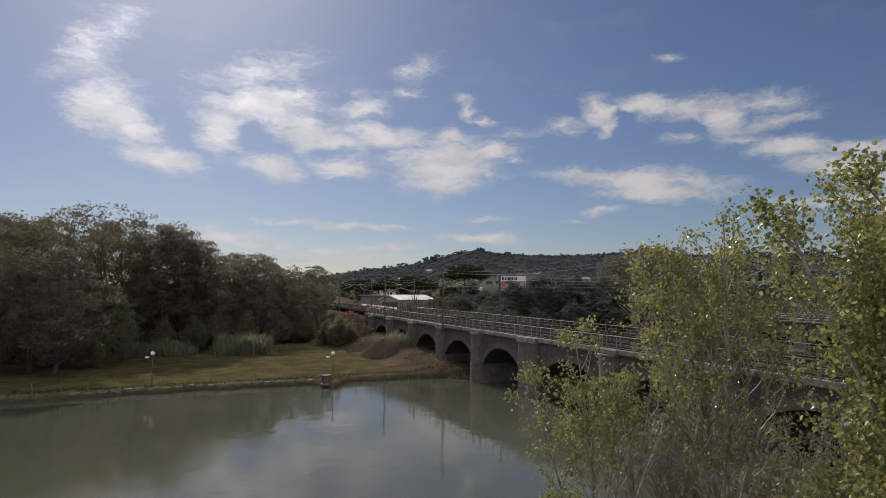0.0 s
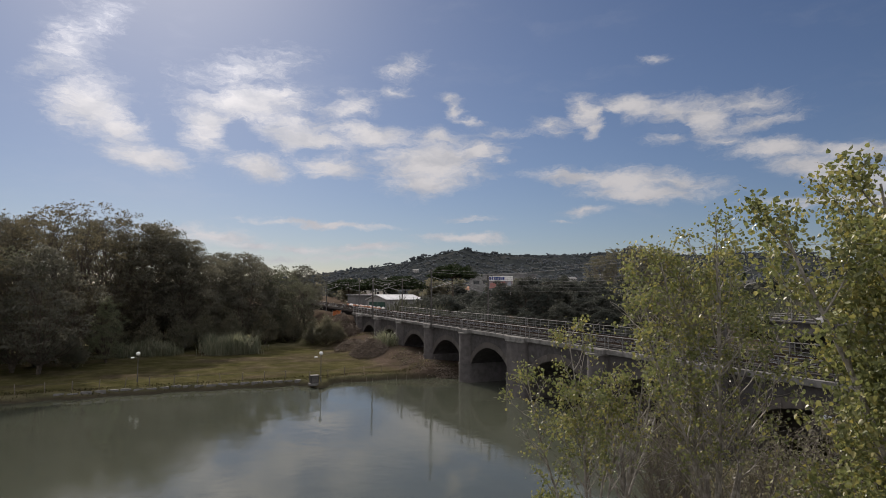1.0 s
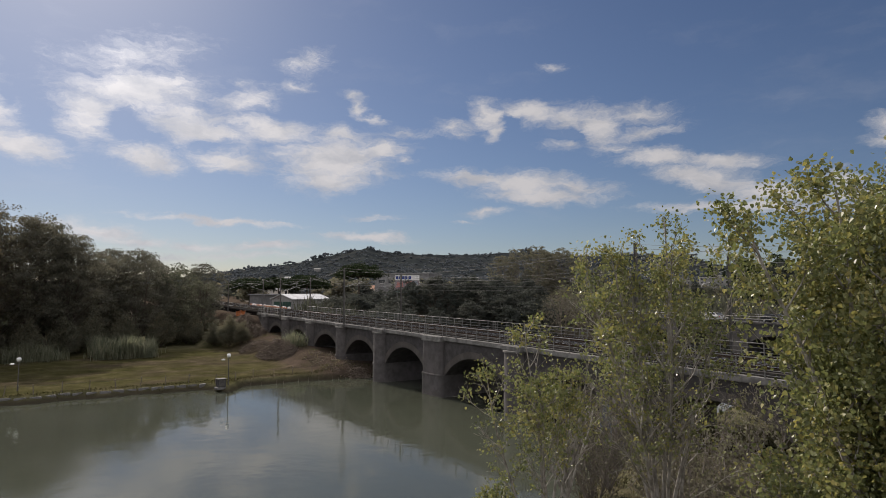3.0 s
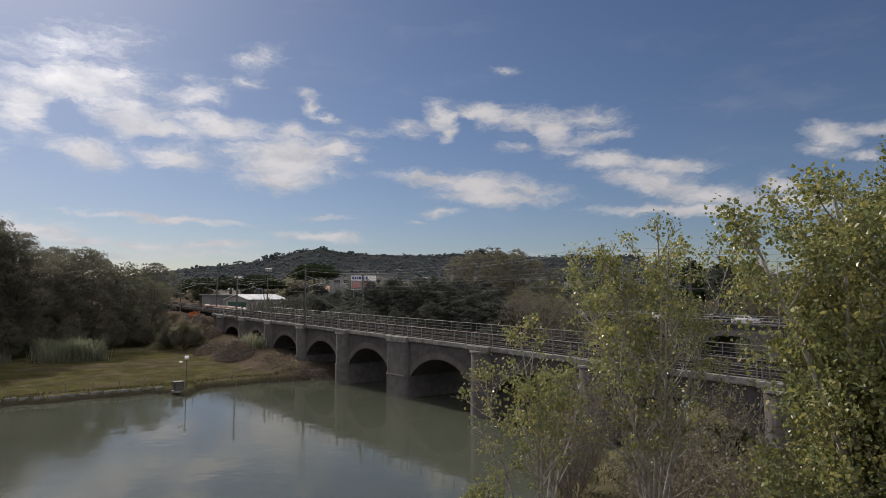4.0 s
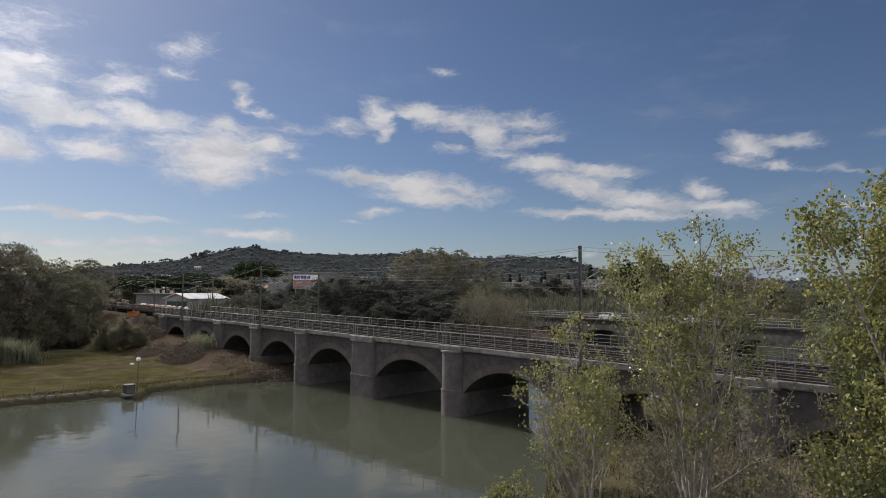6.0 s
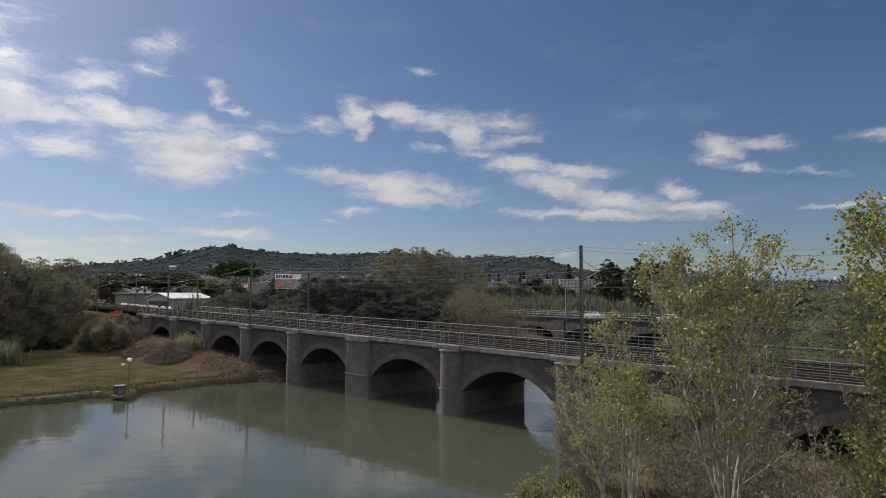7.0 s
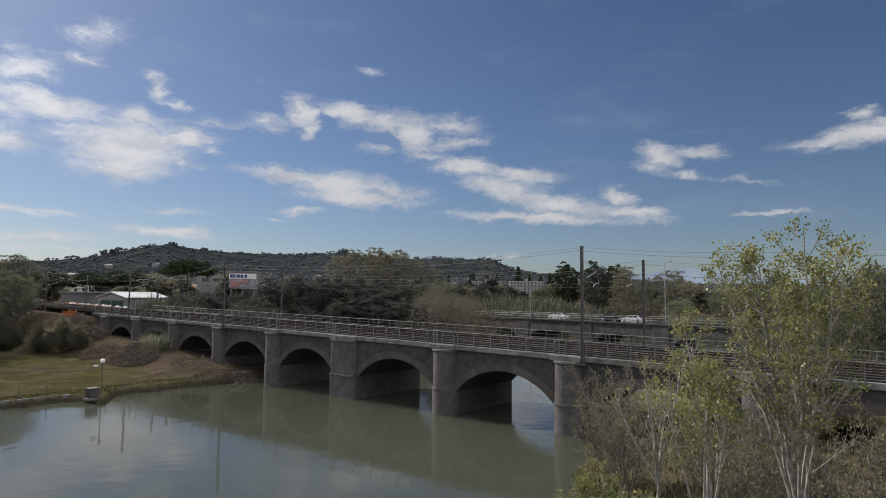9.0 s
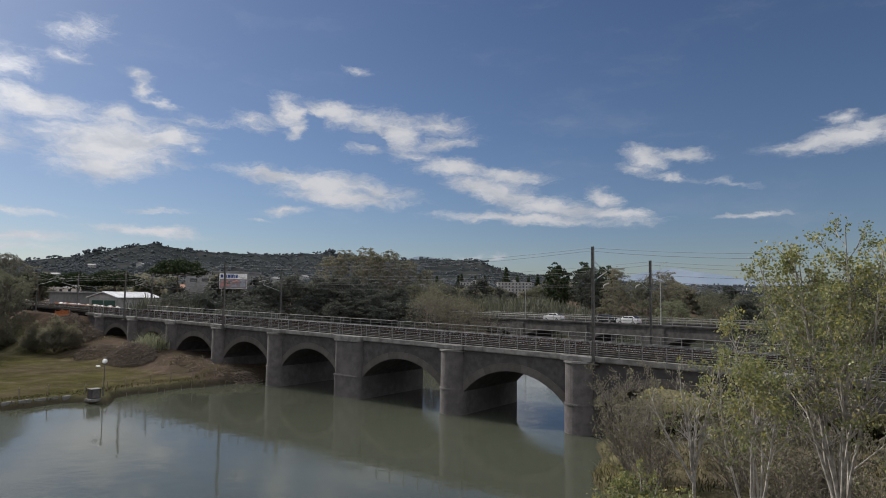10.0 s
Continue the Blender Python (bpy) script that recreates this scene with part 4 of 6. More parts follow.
def grow(g, stems, height_, lean, limb, twigs, low, r0, bare=0.0, upright=0.55, sides=6, taper=0.8):
    """Wood of a tree and the points that carry its leaves. stems: number of trunks; limb: length of side limbs; low: where they begin."""
    verts, faces, tips = [], [], []
    for s in range(stems):
        turn = 6.283 * (s + g.uniform(0, 0.6)) / stems
        tilt = lean * (g.uniform(0.5, 1.2) if stems > 1 else g.uniform(0, 0.6))
        h = height_ * (g.uniform(0.78, 1.0) if s else 1.0)
        k = 9
        pts, x, y = [], 0.0, 0.0
        for i in range(k + 1):
            t = i / k
            x += math.cos(turn) * tilt * h / k * (1 - 0.5 * t) + g.normal(0, 0.012) * h / k * 3
            y += math.sin(turn) * tilt * h / k * (1 - 0.5 * t) + g.normal(0, 0.012) * h / k * 3
            pts.append(Vector((x, y, h * t)))
        rs = r0 * (1 if stems == 1 else 0.75)
        tube(verts, faces, pts, [rs * (1.25 if i == 0 else 1) * (1 - 0.9 * i / k) + 0.006 for i in range(k + 1)], sides + 2)
        count = max(5, int(twigs / stems))
        for j in range(count):
            t = low + (0.99 - low) * (j + g.uniform(0, 1)) / count
            f = t * k
            i = min(int(f), k - 1)
            p = pts[i].lerp(pts[i + 1], f - i)
            a = j * 2.4 + g.uniform(-0.5, 0.5)
            reach = limb * (1.05 - taper * ((t - low) / (1 - low)) ** 1.4) * g.uniform(0.6, 1.15)
            up = upright * g.uniform(0.7, 1.4)
            q = [p]
            d = Vector((math.cos(a), math.sin(a), up)).normalized()
            for m in range(4):
                d = (d + Vector(g.normal(0, 0.16, 3)) + Vector((0, 0, 0.10))).normalized()
                q.append(q[-1] + d * reach / 4)
            rr = max(0.008, rs * 0.36 * (1 - 0.75 * t))
            tube(verts, faces, q, [rr * (1 - 0.2 * m) for m in range(5)], 4)
            for m in (2, 3, 4):
                for _ in range(2):
                    d2 = (d + Vector(g.normal(0, 0.75, 3))).normalized()
                    e = q[m] + d2 * reach * g.uniform(0.18, 0.42)
                    tube(verts, faces, [q[m], (q[m] + e) / 2 + Vector(g.normal(0, 0.03, 3)), e], [rr * 0.4, rr * 0.3, rr * 0.18], 3)
                    if g.uniform() > bare:
                        tips += [tuple(e), tuple((q[m] + e) / 2)]
                if g.uniform() > bare:
                    tips.append(tuple(q[m]))
    return verts, faces, tips


def tree(name, seed, at, h, label, leaf, bark, stems=1, lean=0.15, limb=2.5, twigs=26, low=0.25, r0=0.2, spread=0.45, size=0.35, per=10, bare=0.0,
         upright=0.55, tall=0.8, group="", category="tree", sides=6, taper=0.8):
    g = np.random.RandomState(seed)
    v, f, tips = grow(g, stems, h, lean, limb, twigs, low, r0, bare, upright, sides, taper)
    ob = thing(name, at[0], at[1], at[2], 0, label, category, group)
    raw("trunk", v, f, bark, ob)
    lv, lf = leaf_cloud(g, tips, spread, size, per, tall)
    raw("crown", lv, lf, leaf, ob)
    return ob


def stand(proto, x, y, h, h0, turn, dz=-0.15, wide=1.0):
    s = h / h0
    return copy_thing(proto, pose(x, y, ground_at(x, y) + dz, 0, 0, turn) @ Matrix.Diagonal((s * wide, s * wide, s, 1)))


def on_ground(x, y, dz=-0.1):
    return x, y, ground_at(x, y) + dz


def broad_leaves(g, anchors, spread, size, per):
    """Poplar leaves: small heart-shaped blades hanging near their twigs."""
    a = np.repeat(np.asarray(anchors, float), per, 0)
    k = len(a)
    c = a + g.normal(0, spread, (k, 3))
    u = g.normal(0, 1, (k, 3)) + np.array([0, 0, -0.7])
    u /= np.linalg.norm(u, axis=1)[:, None]
    v = np.cross(u, g.normal(0, 1, (k, 3)))
    v /= np.linalg.norm(v, axis=1)[:, None]
    w = np.cross(u, v)
    s = (size * g.uniform(0.55, 1.2, k))[:, None]
    lift = w * s * 0.14
    verts = np.stack([c, c + u * s * 0.12 + v * s * 0.42 + lift, c + u * s * 0.5 + v * s * 0.45 + lift, c + u * s * 1.05,
                      c + u * s * 0.5 - v * s * 0.45 + lift, c + u * s * 0.12 - v * s * 0.42 + lift], 1).reshape(-1, 3)
    i = 6 * np.arange(k)[:, None]
    return verts, (i + np.array([0, 1, 2, 3])).tolist() + (i + np.array([0, 3, 4, 5])).tolist()


def bough(g, verts, faces, p, d, length, r, rise, wander, pieces, sides):
    """One bent shoot that turns upwards by rise; gives its points."""
    pts = [p]
    for _ in range(pieces):
        d = (d + Vector(g.normal(0, wander, 3)) + Vector((0, 0, rise))).normalized()
        pts.append(pts[-1] + d * length / pieces)
    tube(verts, faces, pts, [r * (1 - 0.82 * i / pieces) + 0.003 for i in range(pieces + 1)], sides)
    return pts


def on_line(pts, t):
    f = t * (len(pts) - 1)
    i = min(int(f), len(pts) - 2)
    return pts[i].lerp(pts[i + 1], f - i), (pts[i + 1] - pts[i]).normalized()


def poplar(name, seed, at, h, label, leaf, bark, fork=2.0, stems=6, lean=0.3, limb=2.4, limbs=14, shoots=6, r0=0.11, size=0.1, per=2, leafless=0.3, low=0.2,
           spread=0.07, toward=(0.0, 0.0), even=0.66, group="near poplars", category="tree"):
    """A young tree whose stems part low and rise steeply, with ascending limbs, fine shoots and leaves along the shoots."""
    g = np.random.RandomState(seed)
    v, f, tips = [], [], []
    trunk = bough(g, v, f, Vector((0, 0, 0)), Vector((0, 0, 1)), fork, r0 * 1.5, 0.1, 0.05, 5, 9)
    for s in range(stems):
        a = 6.283 * (s + g.uniform(-0.25, 0.25)) / stems
        tilt = lean * (g.uniform(0.15, 0.4) if s % 3 == 0 else g.uniform(0.6, 1.15))
        start = trunk[5] if s % 2 else on_line(trunk, g.uniform(0.55, 0.95))[0]
        long = (h - start.z) * (1.0 if s == 0 else g.uniform(even, 0.98) - (1 - even) * tilt)
        stem = bough(g, v, f, start, Vector((math.cos(a) * tilt + toward[0], math.sin(a) * tilt + toward[1], 1)).normalized(), long, r0 * g.uniform(0.6, 0.9), 0.025, 0.045, 10, 7)
        for j in range(limbs):
            t = low + (0.97 - low) * (j + g.uniform(0, 0.9)) / limbs
            p, way = on_line(stem, t)
            b = a + j * 2.4 + g.uniform(-0.6, 0.6)
            reach = limb * (0.42 + 0.58 * (1 - t) ** 0.8) * g.uniform(0.6, 1.2)
            gone = min(0.97, leafless * (1.65 - 1.4 * t))
            d = (way + Vector((math.cos(b), math.sin(b), 0)) * g.uniform(0.6, 1.15)).normalized()
            line = bough(g, v, f, p, d, reach, r0 * 0.3 * (1 - 0.7 * t) + 0.004, 0.05, 0.09, 6, 4)
            for m in range(shoots):
                u = 0.42 + 0.58 * (m + g.uniform(0, 1)) / shoots
                p2, way2 = on_line(line, u)
                d2 = (way2 * 0.8 + Vector(g.normal(0, 0.55, 3)) + Vector((0, 0, 0.15))).normalized()
                q = bough(g, v, f, p2, d2, reach * g.uniform(0.18, 0.42) + 0.12, 0.0055, 0.03, 0.12, 3, 3)
                if g.uniform() > gone:
                    tips += [tuple(q[2]), tuple(q[3]), tuple(q[3])]
            if g.uniform() > gone:
                tips += [tuple(line[5]), tuple(line[6])]
        tips += [tuple(stem[10]), tuple(stem[9])]
    ob = thing(name, at[0], at[1], at[2], 0, label, category, group)
    raw("trunk", v, f, bark, ob)
    lv, lf = broad_leaves(g, tips, spread, size, per)
    raw("crown", lv, lf, leaf, ob)
    return ob


def puffs(g, centres, radii, size, per, flat=0.75, shell=0.5):
    """Leaves gathered into rounded sprays: most near the outside of each, facing outwards."""
    k = [max(6, int(per * r * r)) for r in radii]
    c = np.repeat(np.asarray(centres, float), k, 0)
    r = np.repeat(np.asarray(radii, float), k)[:, None]
    m = len(c)
    d = g.normal(0, 1, (m, 3))
    d /= np.linalg.norm(d, axis=1)[:, None]
    d[:, 2] = np.where(d[:, 2] < -0.35, -d[:, 2] * 0.6, d[:, 2])
    dist = shell + (1 - shell) * g.uniform(0, 1, m) ** 0.6 + np.abs(g.normal(0, 0.10, m))
    c = c + d * dist[:, None] * r * np.array([1, 1, flat])
    face = d + g.normal(0, 0.55, (m, 3))
    face /= np.linalg.norm(face, axis=1)[:, None]
    u = np.cross(face, g.normal(0, 1, (m, 3)))
    u /= np.linalg.norm(u, axis=1)[:, None]
    v = np.cross(face, u)
    s = (size * g.uniform(0.55, 1.3, m))[:, None]
    verts = np.stack([c - u * s * 0.5, c + v * s * 0.4 - face * s * 0.12, c + u * s * 0.6, c - v * s * 0.4 - face * s * 0.12], 1).reshape(-1, 3)
    return verts, np.arange(4 * m).reshape(-1, 4).tolist()


def crown_tree(name, seed, at, h, label, leaf, bark, width=5.0, low=0.25, peak=0.5, sprays=80, spray=1.3, size=0.28, per=60, r0=0.3, lobes=0.3, stems=2, thin=0.0, bare=0.0,
               group="", category="tree"):
    """A grown tree: trunks that part low, a limb to every spray of leaves, an uneven crown. peak: where it is widest; thin: share of sprays with few leaves;
    bare: share of leafless twig ends at the top."""
    g = np.random.RandomState(seed)
    v, f, centres, radii = [], [], [], []
    trunks = []
    for i in range(stems):
        a = 6.283 * (i + g.uniform(0, 0.5)) / stems
        lean = (0.0 if stems == 1 else g.uniform(0.12, 0.24))
        d = Vector((math.cos(a) * lean, math.sin(a) * lean, 1)).normalized()
        trunks.append(bough(g, v, f, Vector((0, 0, -0.2)), d, h * g.uniform(0.72, 0.86), r0 / math.sqrt(stems), 0.05, 0.05, 9, 7))
    for i in range(sprays):
        a = i * 2.39996 + g.uniform(-0.35, 0.35)
        q = (i + 0.5) / sprays
        z = low + (1 - low) * q
        # the crown's outline: widest at peak, rounded above, drawn in below, with bays between its lobes
        o = (1 - ((z - peak) / (1 - peak)) ** 2) ** 0.55 if z > peak else 1 - 0.45 * ((peak - z) / max(peak - low, 0.05)) ** 2
        bay = noise.noise(Vector((math.cos(a) * 1.6, math.sin(a) * 1.6, z * 3.5 + seed)))
        reach = width * o * (1 + lobes * 2.0 * bay) * g.uniform(0.62, 1.0)
        e = Vector((reach * math.cos(a), reach * math.sin(a), h * (z + 0.05 * bay) - spray * 0.6 * z))
        t = min(trunks, key=lambda line: (line[6] - e).length)
        p, way = on_line(t, min(0.97, max(0.12, (z - 0.22 - 0.1 * g.uniform()) / 0.8)))
        mid = p.lerp(e, 0.5) + Vector((0, 0, -0.08 * (e - p).length)) + Vector(g.normal(0, 0.05 * (e - p).length, 3))
        rr = max(0.012, r0 * 0.26 * (1 - 0.6 * z))
        tube(v, f, [p, p.lerp(mid, 0.5) + Vector((0, 0, 0.02)), mid, mid.lerp(e, 0.55), e], [rr, rr * 0.85, rr * 0.65, rr * 0.42, rr * 0.2], 4)
        r = spray * g.uniform(0.6, 1.25)
        leafless = g.uniform() < bare * max(0.0, (z - 0.5) * 2)
        for _ in range(12 if leafless else 4):
            d = (Vector(g.normal(0, 0.9, 3)) + (e - p).normalized() * 0.6 + Vector((0, 0, 0.45))).normalized()
            twig = bough(g, v, f, e.lerp(mid, g.uniform(0, 0.5)), d, r * g.uniform(0.5, 1.15), rr * 0.2 + 0.004, 0.02, 0.2, 4, 3)
            if leafless and g.uniform() < 0.6:
                centres.append(tuple(twig[4]))
                radii.append(0.3)
        if leafless:
            continue
        few = g.uniform() < thin
        for _ in range(3):
            centres.append(tuple(e + Vector(g.normal(0, r * 0.45, 3))))
            radii.append(r * g.uniform(0.42, 0.8) * (0.55 if few else 1))
    ob = thing(name, at[0], at[1], at[2], 0, label, category, group)
    raw("trunk", v, f, bark, ob)
    lv, lf = puffs(g, centres, radii, size, per)
    raw("crown", lv, lf, leaf, ob)
    return ob


# poplars on the near bank
poplar("poplar_tree", 11, on_ground(30.1, -19.5), 11.2, "young poplar with several pale stems and thinning yellow-green leaves", POPLAR, PALE_BARK,
       fork=2.6, stems=9, lean=0.24, limb=1.9, limbs=15, shoots=7, r0=0.08, size=0.08, per=7, leafless=0.6, low=0.26, spread=0.11, toward=(-0.02, -0.01), even=0.84)
poplar("poplar_tree", 12, on_ground(28.1, -21.9), 8.9, "leaning young poplar with yellowing leaves over bare lower stems", POPLAR, PALE_BARK,
       fork=2.2, stems=6, lean=0.25, limb=1.5, limbs=12, shoots=6, r0=0.06, size=0.08, per=5, leafless=0.6, low=0.45, spread=0.1)
poplar("poplar_tree", 13, on_ground(35.5, -20.5), 11.5, "dense yellow-green poplar with a tall full crown", POPLAR, PALE_BARK,
       fork=1.6, stems=12, lean=0.23, limb=2.1, limbs=17, shoots=7, r0=0.11, size=0.088, per=13, leafless=0.02, low=0.12, spread=0.15, even=0.78)
poplar("poplar_tree", 14, on_ground(25.45, -18.4), 7.8, "nearly bare young poplar with upright grey stems", POPLAR, PALE_BARK,
       fork=3.3, stems=7, lean=0.5, limb=0.95, limbs=8, shoots=4, r0=0.085, size=0.09, per=1, leafless=0.72, low=0.25)
poplar("poplar_tree", 17, on_ground(38.2, -18.6), 9.8, "tall yellow-green poplar beside the others", POPLAR, PALE_BARK,
       fork=1.8, stems=7, lean=0.34, limb=2.2, limbs=15, shoots=6, r0=0.12, size=0.10, per=6, leafless=0.1, low=0.16, spread=0.14)
poplar("poplar_tree", 23, on_ground(33.6, -18.8), 7.4, "bushy young poplar between two taller ones", POPLAR, PALE_BARK,
       fork=0.8, stems=7, lean=0.22, limb=1.4, limbs=11, shoots=6, r0=0.07, size=0.085, per=5, leafless=0.4, low=0.2, spread=0.12)
poplar("poplar_shrub", 15, on_ground(24.0, -20.1), 3.4, "low leafy poplar shrub at the water's edge", POPLAR, PALE_BARK,
       fork=0.3, stems=9, lean=0.7, limb=1.4, limbs=10, shoots=5, r0=0.04, size=0.092, per=4, leafless=0.15, low=0.25, group="bank shrubs", category="shrub")
poplar("poplar_shrub", 16, on_ground(25.3, -20.9), 2.9, "low leafy poplar shrub among dry grass", POPLAR, PALE_BARK,
       fork=0.3, stems=8, lean=0.7, limb=1.4, limbs=9, shoots=5, r0=0.04, size=0.1, per=3, leafless=0.25, low=0.25, group="bank shrubs", category="shrub")
poplar("bank_shrub", 18, on_ground(22.6, -14.2), 6.4, "twiggy grey shrub with few dull leaves", TWIG_LEAF, TWIG_BARK,
       fork=0.4, stems=10, lean=0.5, limb=1.6, limbs=14, shoots=8, r0=0.05, size=0.08, per=1, leafless=0.45, low=0.15, group="bank shrubs", category="shrub")
poplar("bank_shrub", 19, on_ground(20.0, -10.2), 6.2, "twiggy grey-brown shrub beside the bridge pier", TWIG_LEAF, TWIG_BARK,
       fork=0.3, stems=11, lean=0.62, limb=1.7, limbs=14, shoots=8, r0=0.05, size=0.09, per=1, leafless=0.35, low=0.1, group="bank shrubs", category="shrub")
poplar("bank_shrub", 20, on_ground(31.8, -16.6), 6.6, "low brown scrub with yellowing leaves under the poplars", TWIG_LEAF, TWIG_BARK,
       fork=0.3, stems=9, lean=0.8, limb=1.7, limbs=12, shoots=7, r0=0.045, size=0.11, per=1, leafless=0.5, low=0.12, group="bank shrubs", category="shrub")
poplar("bank_shrub", 21, on_ground(27.8, -15.6), 5.8, "brown twiggy scrub under the poplars", TWIG_LEAF, TWIG_BARK,
       fork=0.3, stems=9, lean=0.8, limb=1.6, limbs=12, shoots=7, r0=0.04, size=0.1, per=1, leafless=0.35, low=0.12, group="bank shrubs", category="shrub")
poplar("bank_shrub", 24, on_ground(28.9, -13.2), 6.2, "dense brown scrub before the bridge arch", TWIG_LEAF, TWIG_BARK,
       fork=0.3, stems=11, lean=0.75, limb=1.7, limbs=13, shoots=8, r0=0.045, size=0.1, per=1, leafless=0.5, low=0.1, group="bank shrubs", category="shrub")
poplar("bank_shrub", 25, on_ground(25.4, -11.4), 5.6, "grey twiggy scrub on the bank below the bridge", TWIG_LEAF, TWIG_BARK,
       fork=0.3, stems=10, lean=0.7, limb=1.7, limbs=13, shoots=8, r0=0.045, size=0.09, per=1, leafless=0.4, low=0.1, group="bank shrubs", category="shrub")
poplar("bank_shrub", 22, on_ground(35.2, -16.4), 5.4, "tangled brown scrub behind the dense poplar", TWIG_LEAF, TWIG_BARK,
       fork=0.3, stems=9, lean=0.8, limb=1.8, limbs=12, shoots=7, r0=0.045, size=0.11, per=1, leafless=0.5, low=0.12, group="bank shrubs", category="shrub")

# woods on the western bank
wood = crown_tree("dark_tree", 31, on_ground(-68.7, -34.2), 20.0, "dark broad-leaved tree at the edge of the wood", DARK_LEAF, DARK_BARK, width=6.4, low=0.22, peak=0.5,
                  sprays=95, spray=1.8, size=0.27, per=62, r0=0.42, stems=2, group="western wood")
wood2 = crown_tree("dark_tree", 32, on_ground(-75.9, -18.3), 16.0, "dark tree with an uneven crown", DARK_LEAF, DARK_BARK, width=5.2, low=0.16, peak=0.5,
                   sprays=80, spray=1.55, size=0.26, per=66, r0=0.36, lobes=0.42, stems=3, group="western wood")
gold = crown_tree("autumn_tree", 33, on_ground(-54.0, -43.3), 22.0, "tall half-bare tree with brown and yellow leaves", AUTUMN_LEAF, DARK_BARK, width=6.0, low=0.16, peak=0.5,
                  sprays=120, spray=1.5, size=0.23, per=44, r0=0.40, lobes=0.4, stems=3, thin=0.5, bare=0.7, group="western wood")
olive = crown_tree("olive_green_tree", 34, on_ground(-79.2, -13.2), 14.0, "grey-green tree with an open crown", OLIVE_LEAF, DARK_BARK, width=4.4, low=0.12, peak=0.48,
                   sprays=64, spray=1.3, size=0.24, per=62, r0=0.28, lobes=0.45, stems=3, thin=0.2, group="western wood")
bush = poplar("dark_bush", 35, on_ground(-62.4, -6.2), 4.6, "dense grey-green bush at the foot of the embankment", GREY_LEAF, DARK_BARK, fork=0.25, stems=10, lean=1.0, limb=1.7,
              limbs=8, shoots=5, r0=0.05, size=0.16, per=8, leafless=0.0, low=0.12, spread=0.2, group="embankment bushes", category="bush")
g = np.random.RandomState(5)
SPOTS = [(gold, 22, -56.9, -50.9, 20.5), (gold, 22, -61.3, -48.7, 21.5), (wood, 20, -60.3, -55.2, 19.5), (gold, 22, -64.3, -40.2, 21.0), (gold, 22, -67.5, -38.2, 22.5),
         (wood, 20, -72.7, -31.0, 19.4), (wood, 20, -69.5, -28.0, 17.6), (wood2, 16, -77.0, -24.0, 15.2), (wood, 20, -82.2, -21.2, 16.4), (wood2, 16, -85.6, -15.0, 16.0),
         (olive, 14, -86.5, -9.0, 14.6), (olive, 14, -76.5, -8.2, 11.2), (wood2, 16, -86.0, -5.0, 11.6), (olive, 14, -45.3, -47.5, 15.0), (wood2, 16, -42.5, -44.5, 14.5),
         (gold, 22, -43.0, -50.5, 16.0), (wood, 20, -74.0, -42.0, 20.5), (wood, 20, -80.0, -33.0, 18.5), (wood2, 16, -70.0, -50.0, 20.0), 
         (wood, 20, -50.0, -60.0, 19.0), (wood2, 16, -64.0, -62.0, 20.0), (wood, 20, -76.0, -56.0, 20.0)]
for proto, h0, x, y, h in SPOTS:
    stand(proto, x, y, h, h0, g.uniform(0, 360))
for x, y, h in ((-60.2, -4.8, 3.4), (-65.5, -7.8, 3.8), (-72.5, -9.5, 4.6), (-61.0, -33.5, 4.8), (-60.5, -38.5, 5.4), (-63.0, -29.0, 5.0), (-58.5, -44.0, 5.0),
                (-66.5, -21.0, 5.2), (-71.0, -15.0, 5.4), (-66.0, -25.5, 5.4), (-50.0, -46.0, 4.8), (-47.0, -41.5, 4.0), (-74.0, -10.5, 5.4), (-64.5, -45.5, 6.5), (-69.0, -37.0, 7.0),
                (-73.0, -22.0, 7.0), (-76.5, -13.5, 6.5), (-62.0, -52.0, 6.5), (-70.0, -44.0, 7.5), (-54.5, -54.0, 6.5), (-46.0, -54.0, 6.0), (-78.0, -28.0, 7.5), (-82.0, -10.0, 7.0),
                (-88.0, -17.0, 8.0), (-86.0, -25.0, 8.5), (-83.0, -34.0, 8.5), (-81.0, -41.0, 8.5), (-78.0, -48.0, 8.5), (-72.0, -56.0, 8.0), (-92.0, -10.0, 7.0), (-66.0, -60.0, 8.0),
                (-79.0, -21.0, 6.5), (-76.0, -35.0, 7.0)):
    stand(bush, x, y, h, 4.6, g.uniform(0, 360))


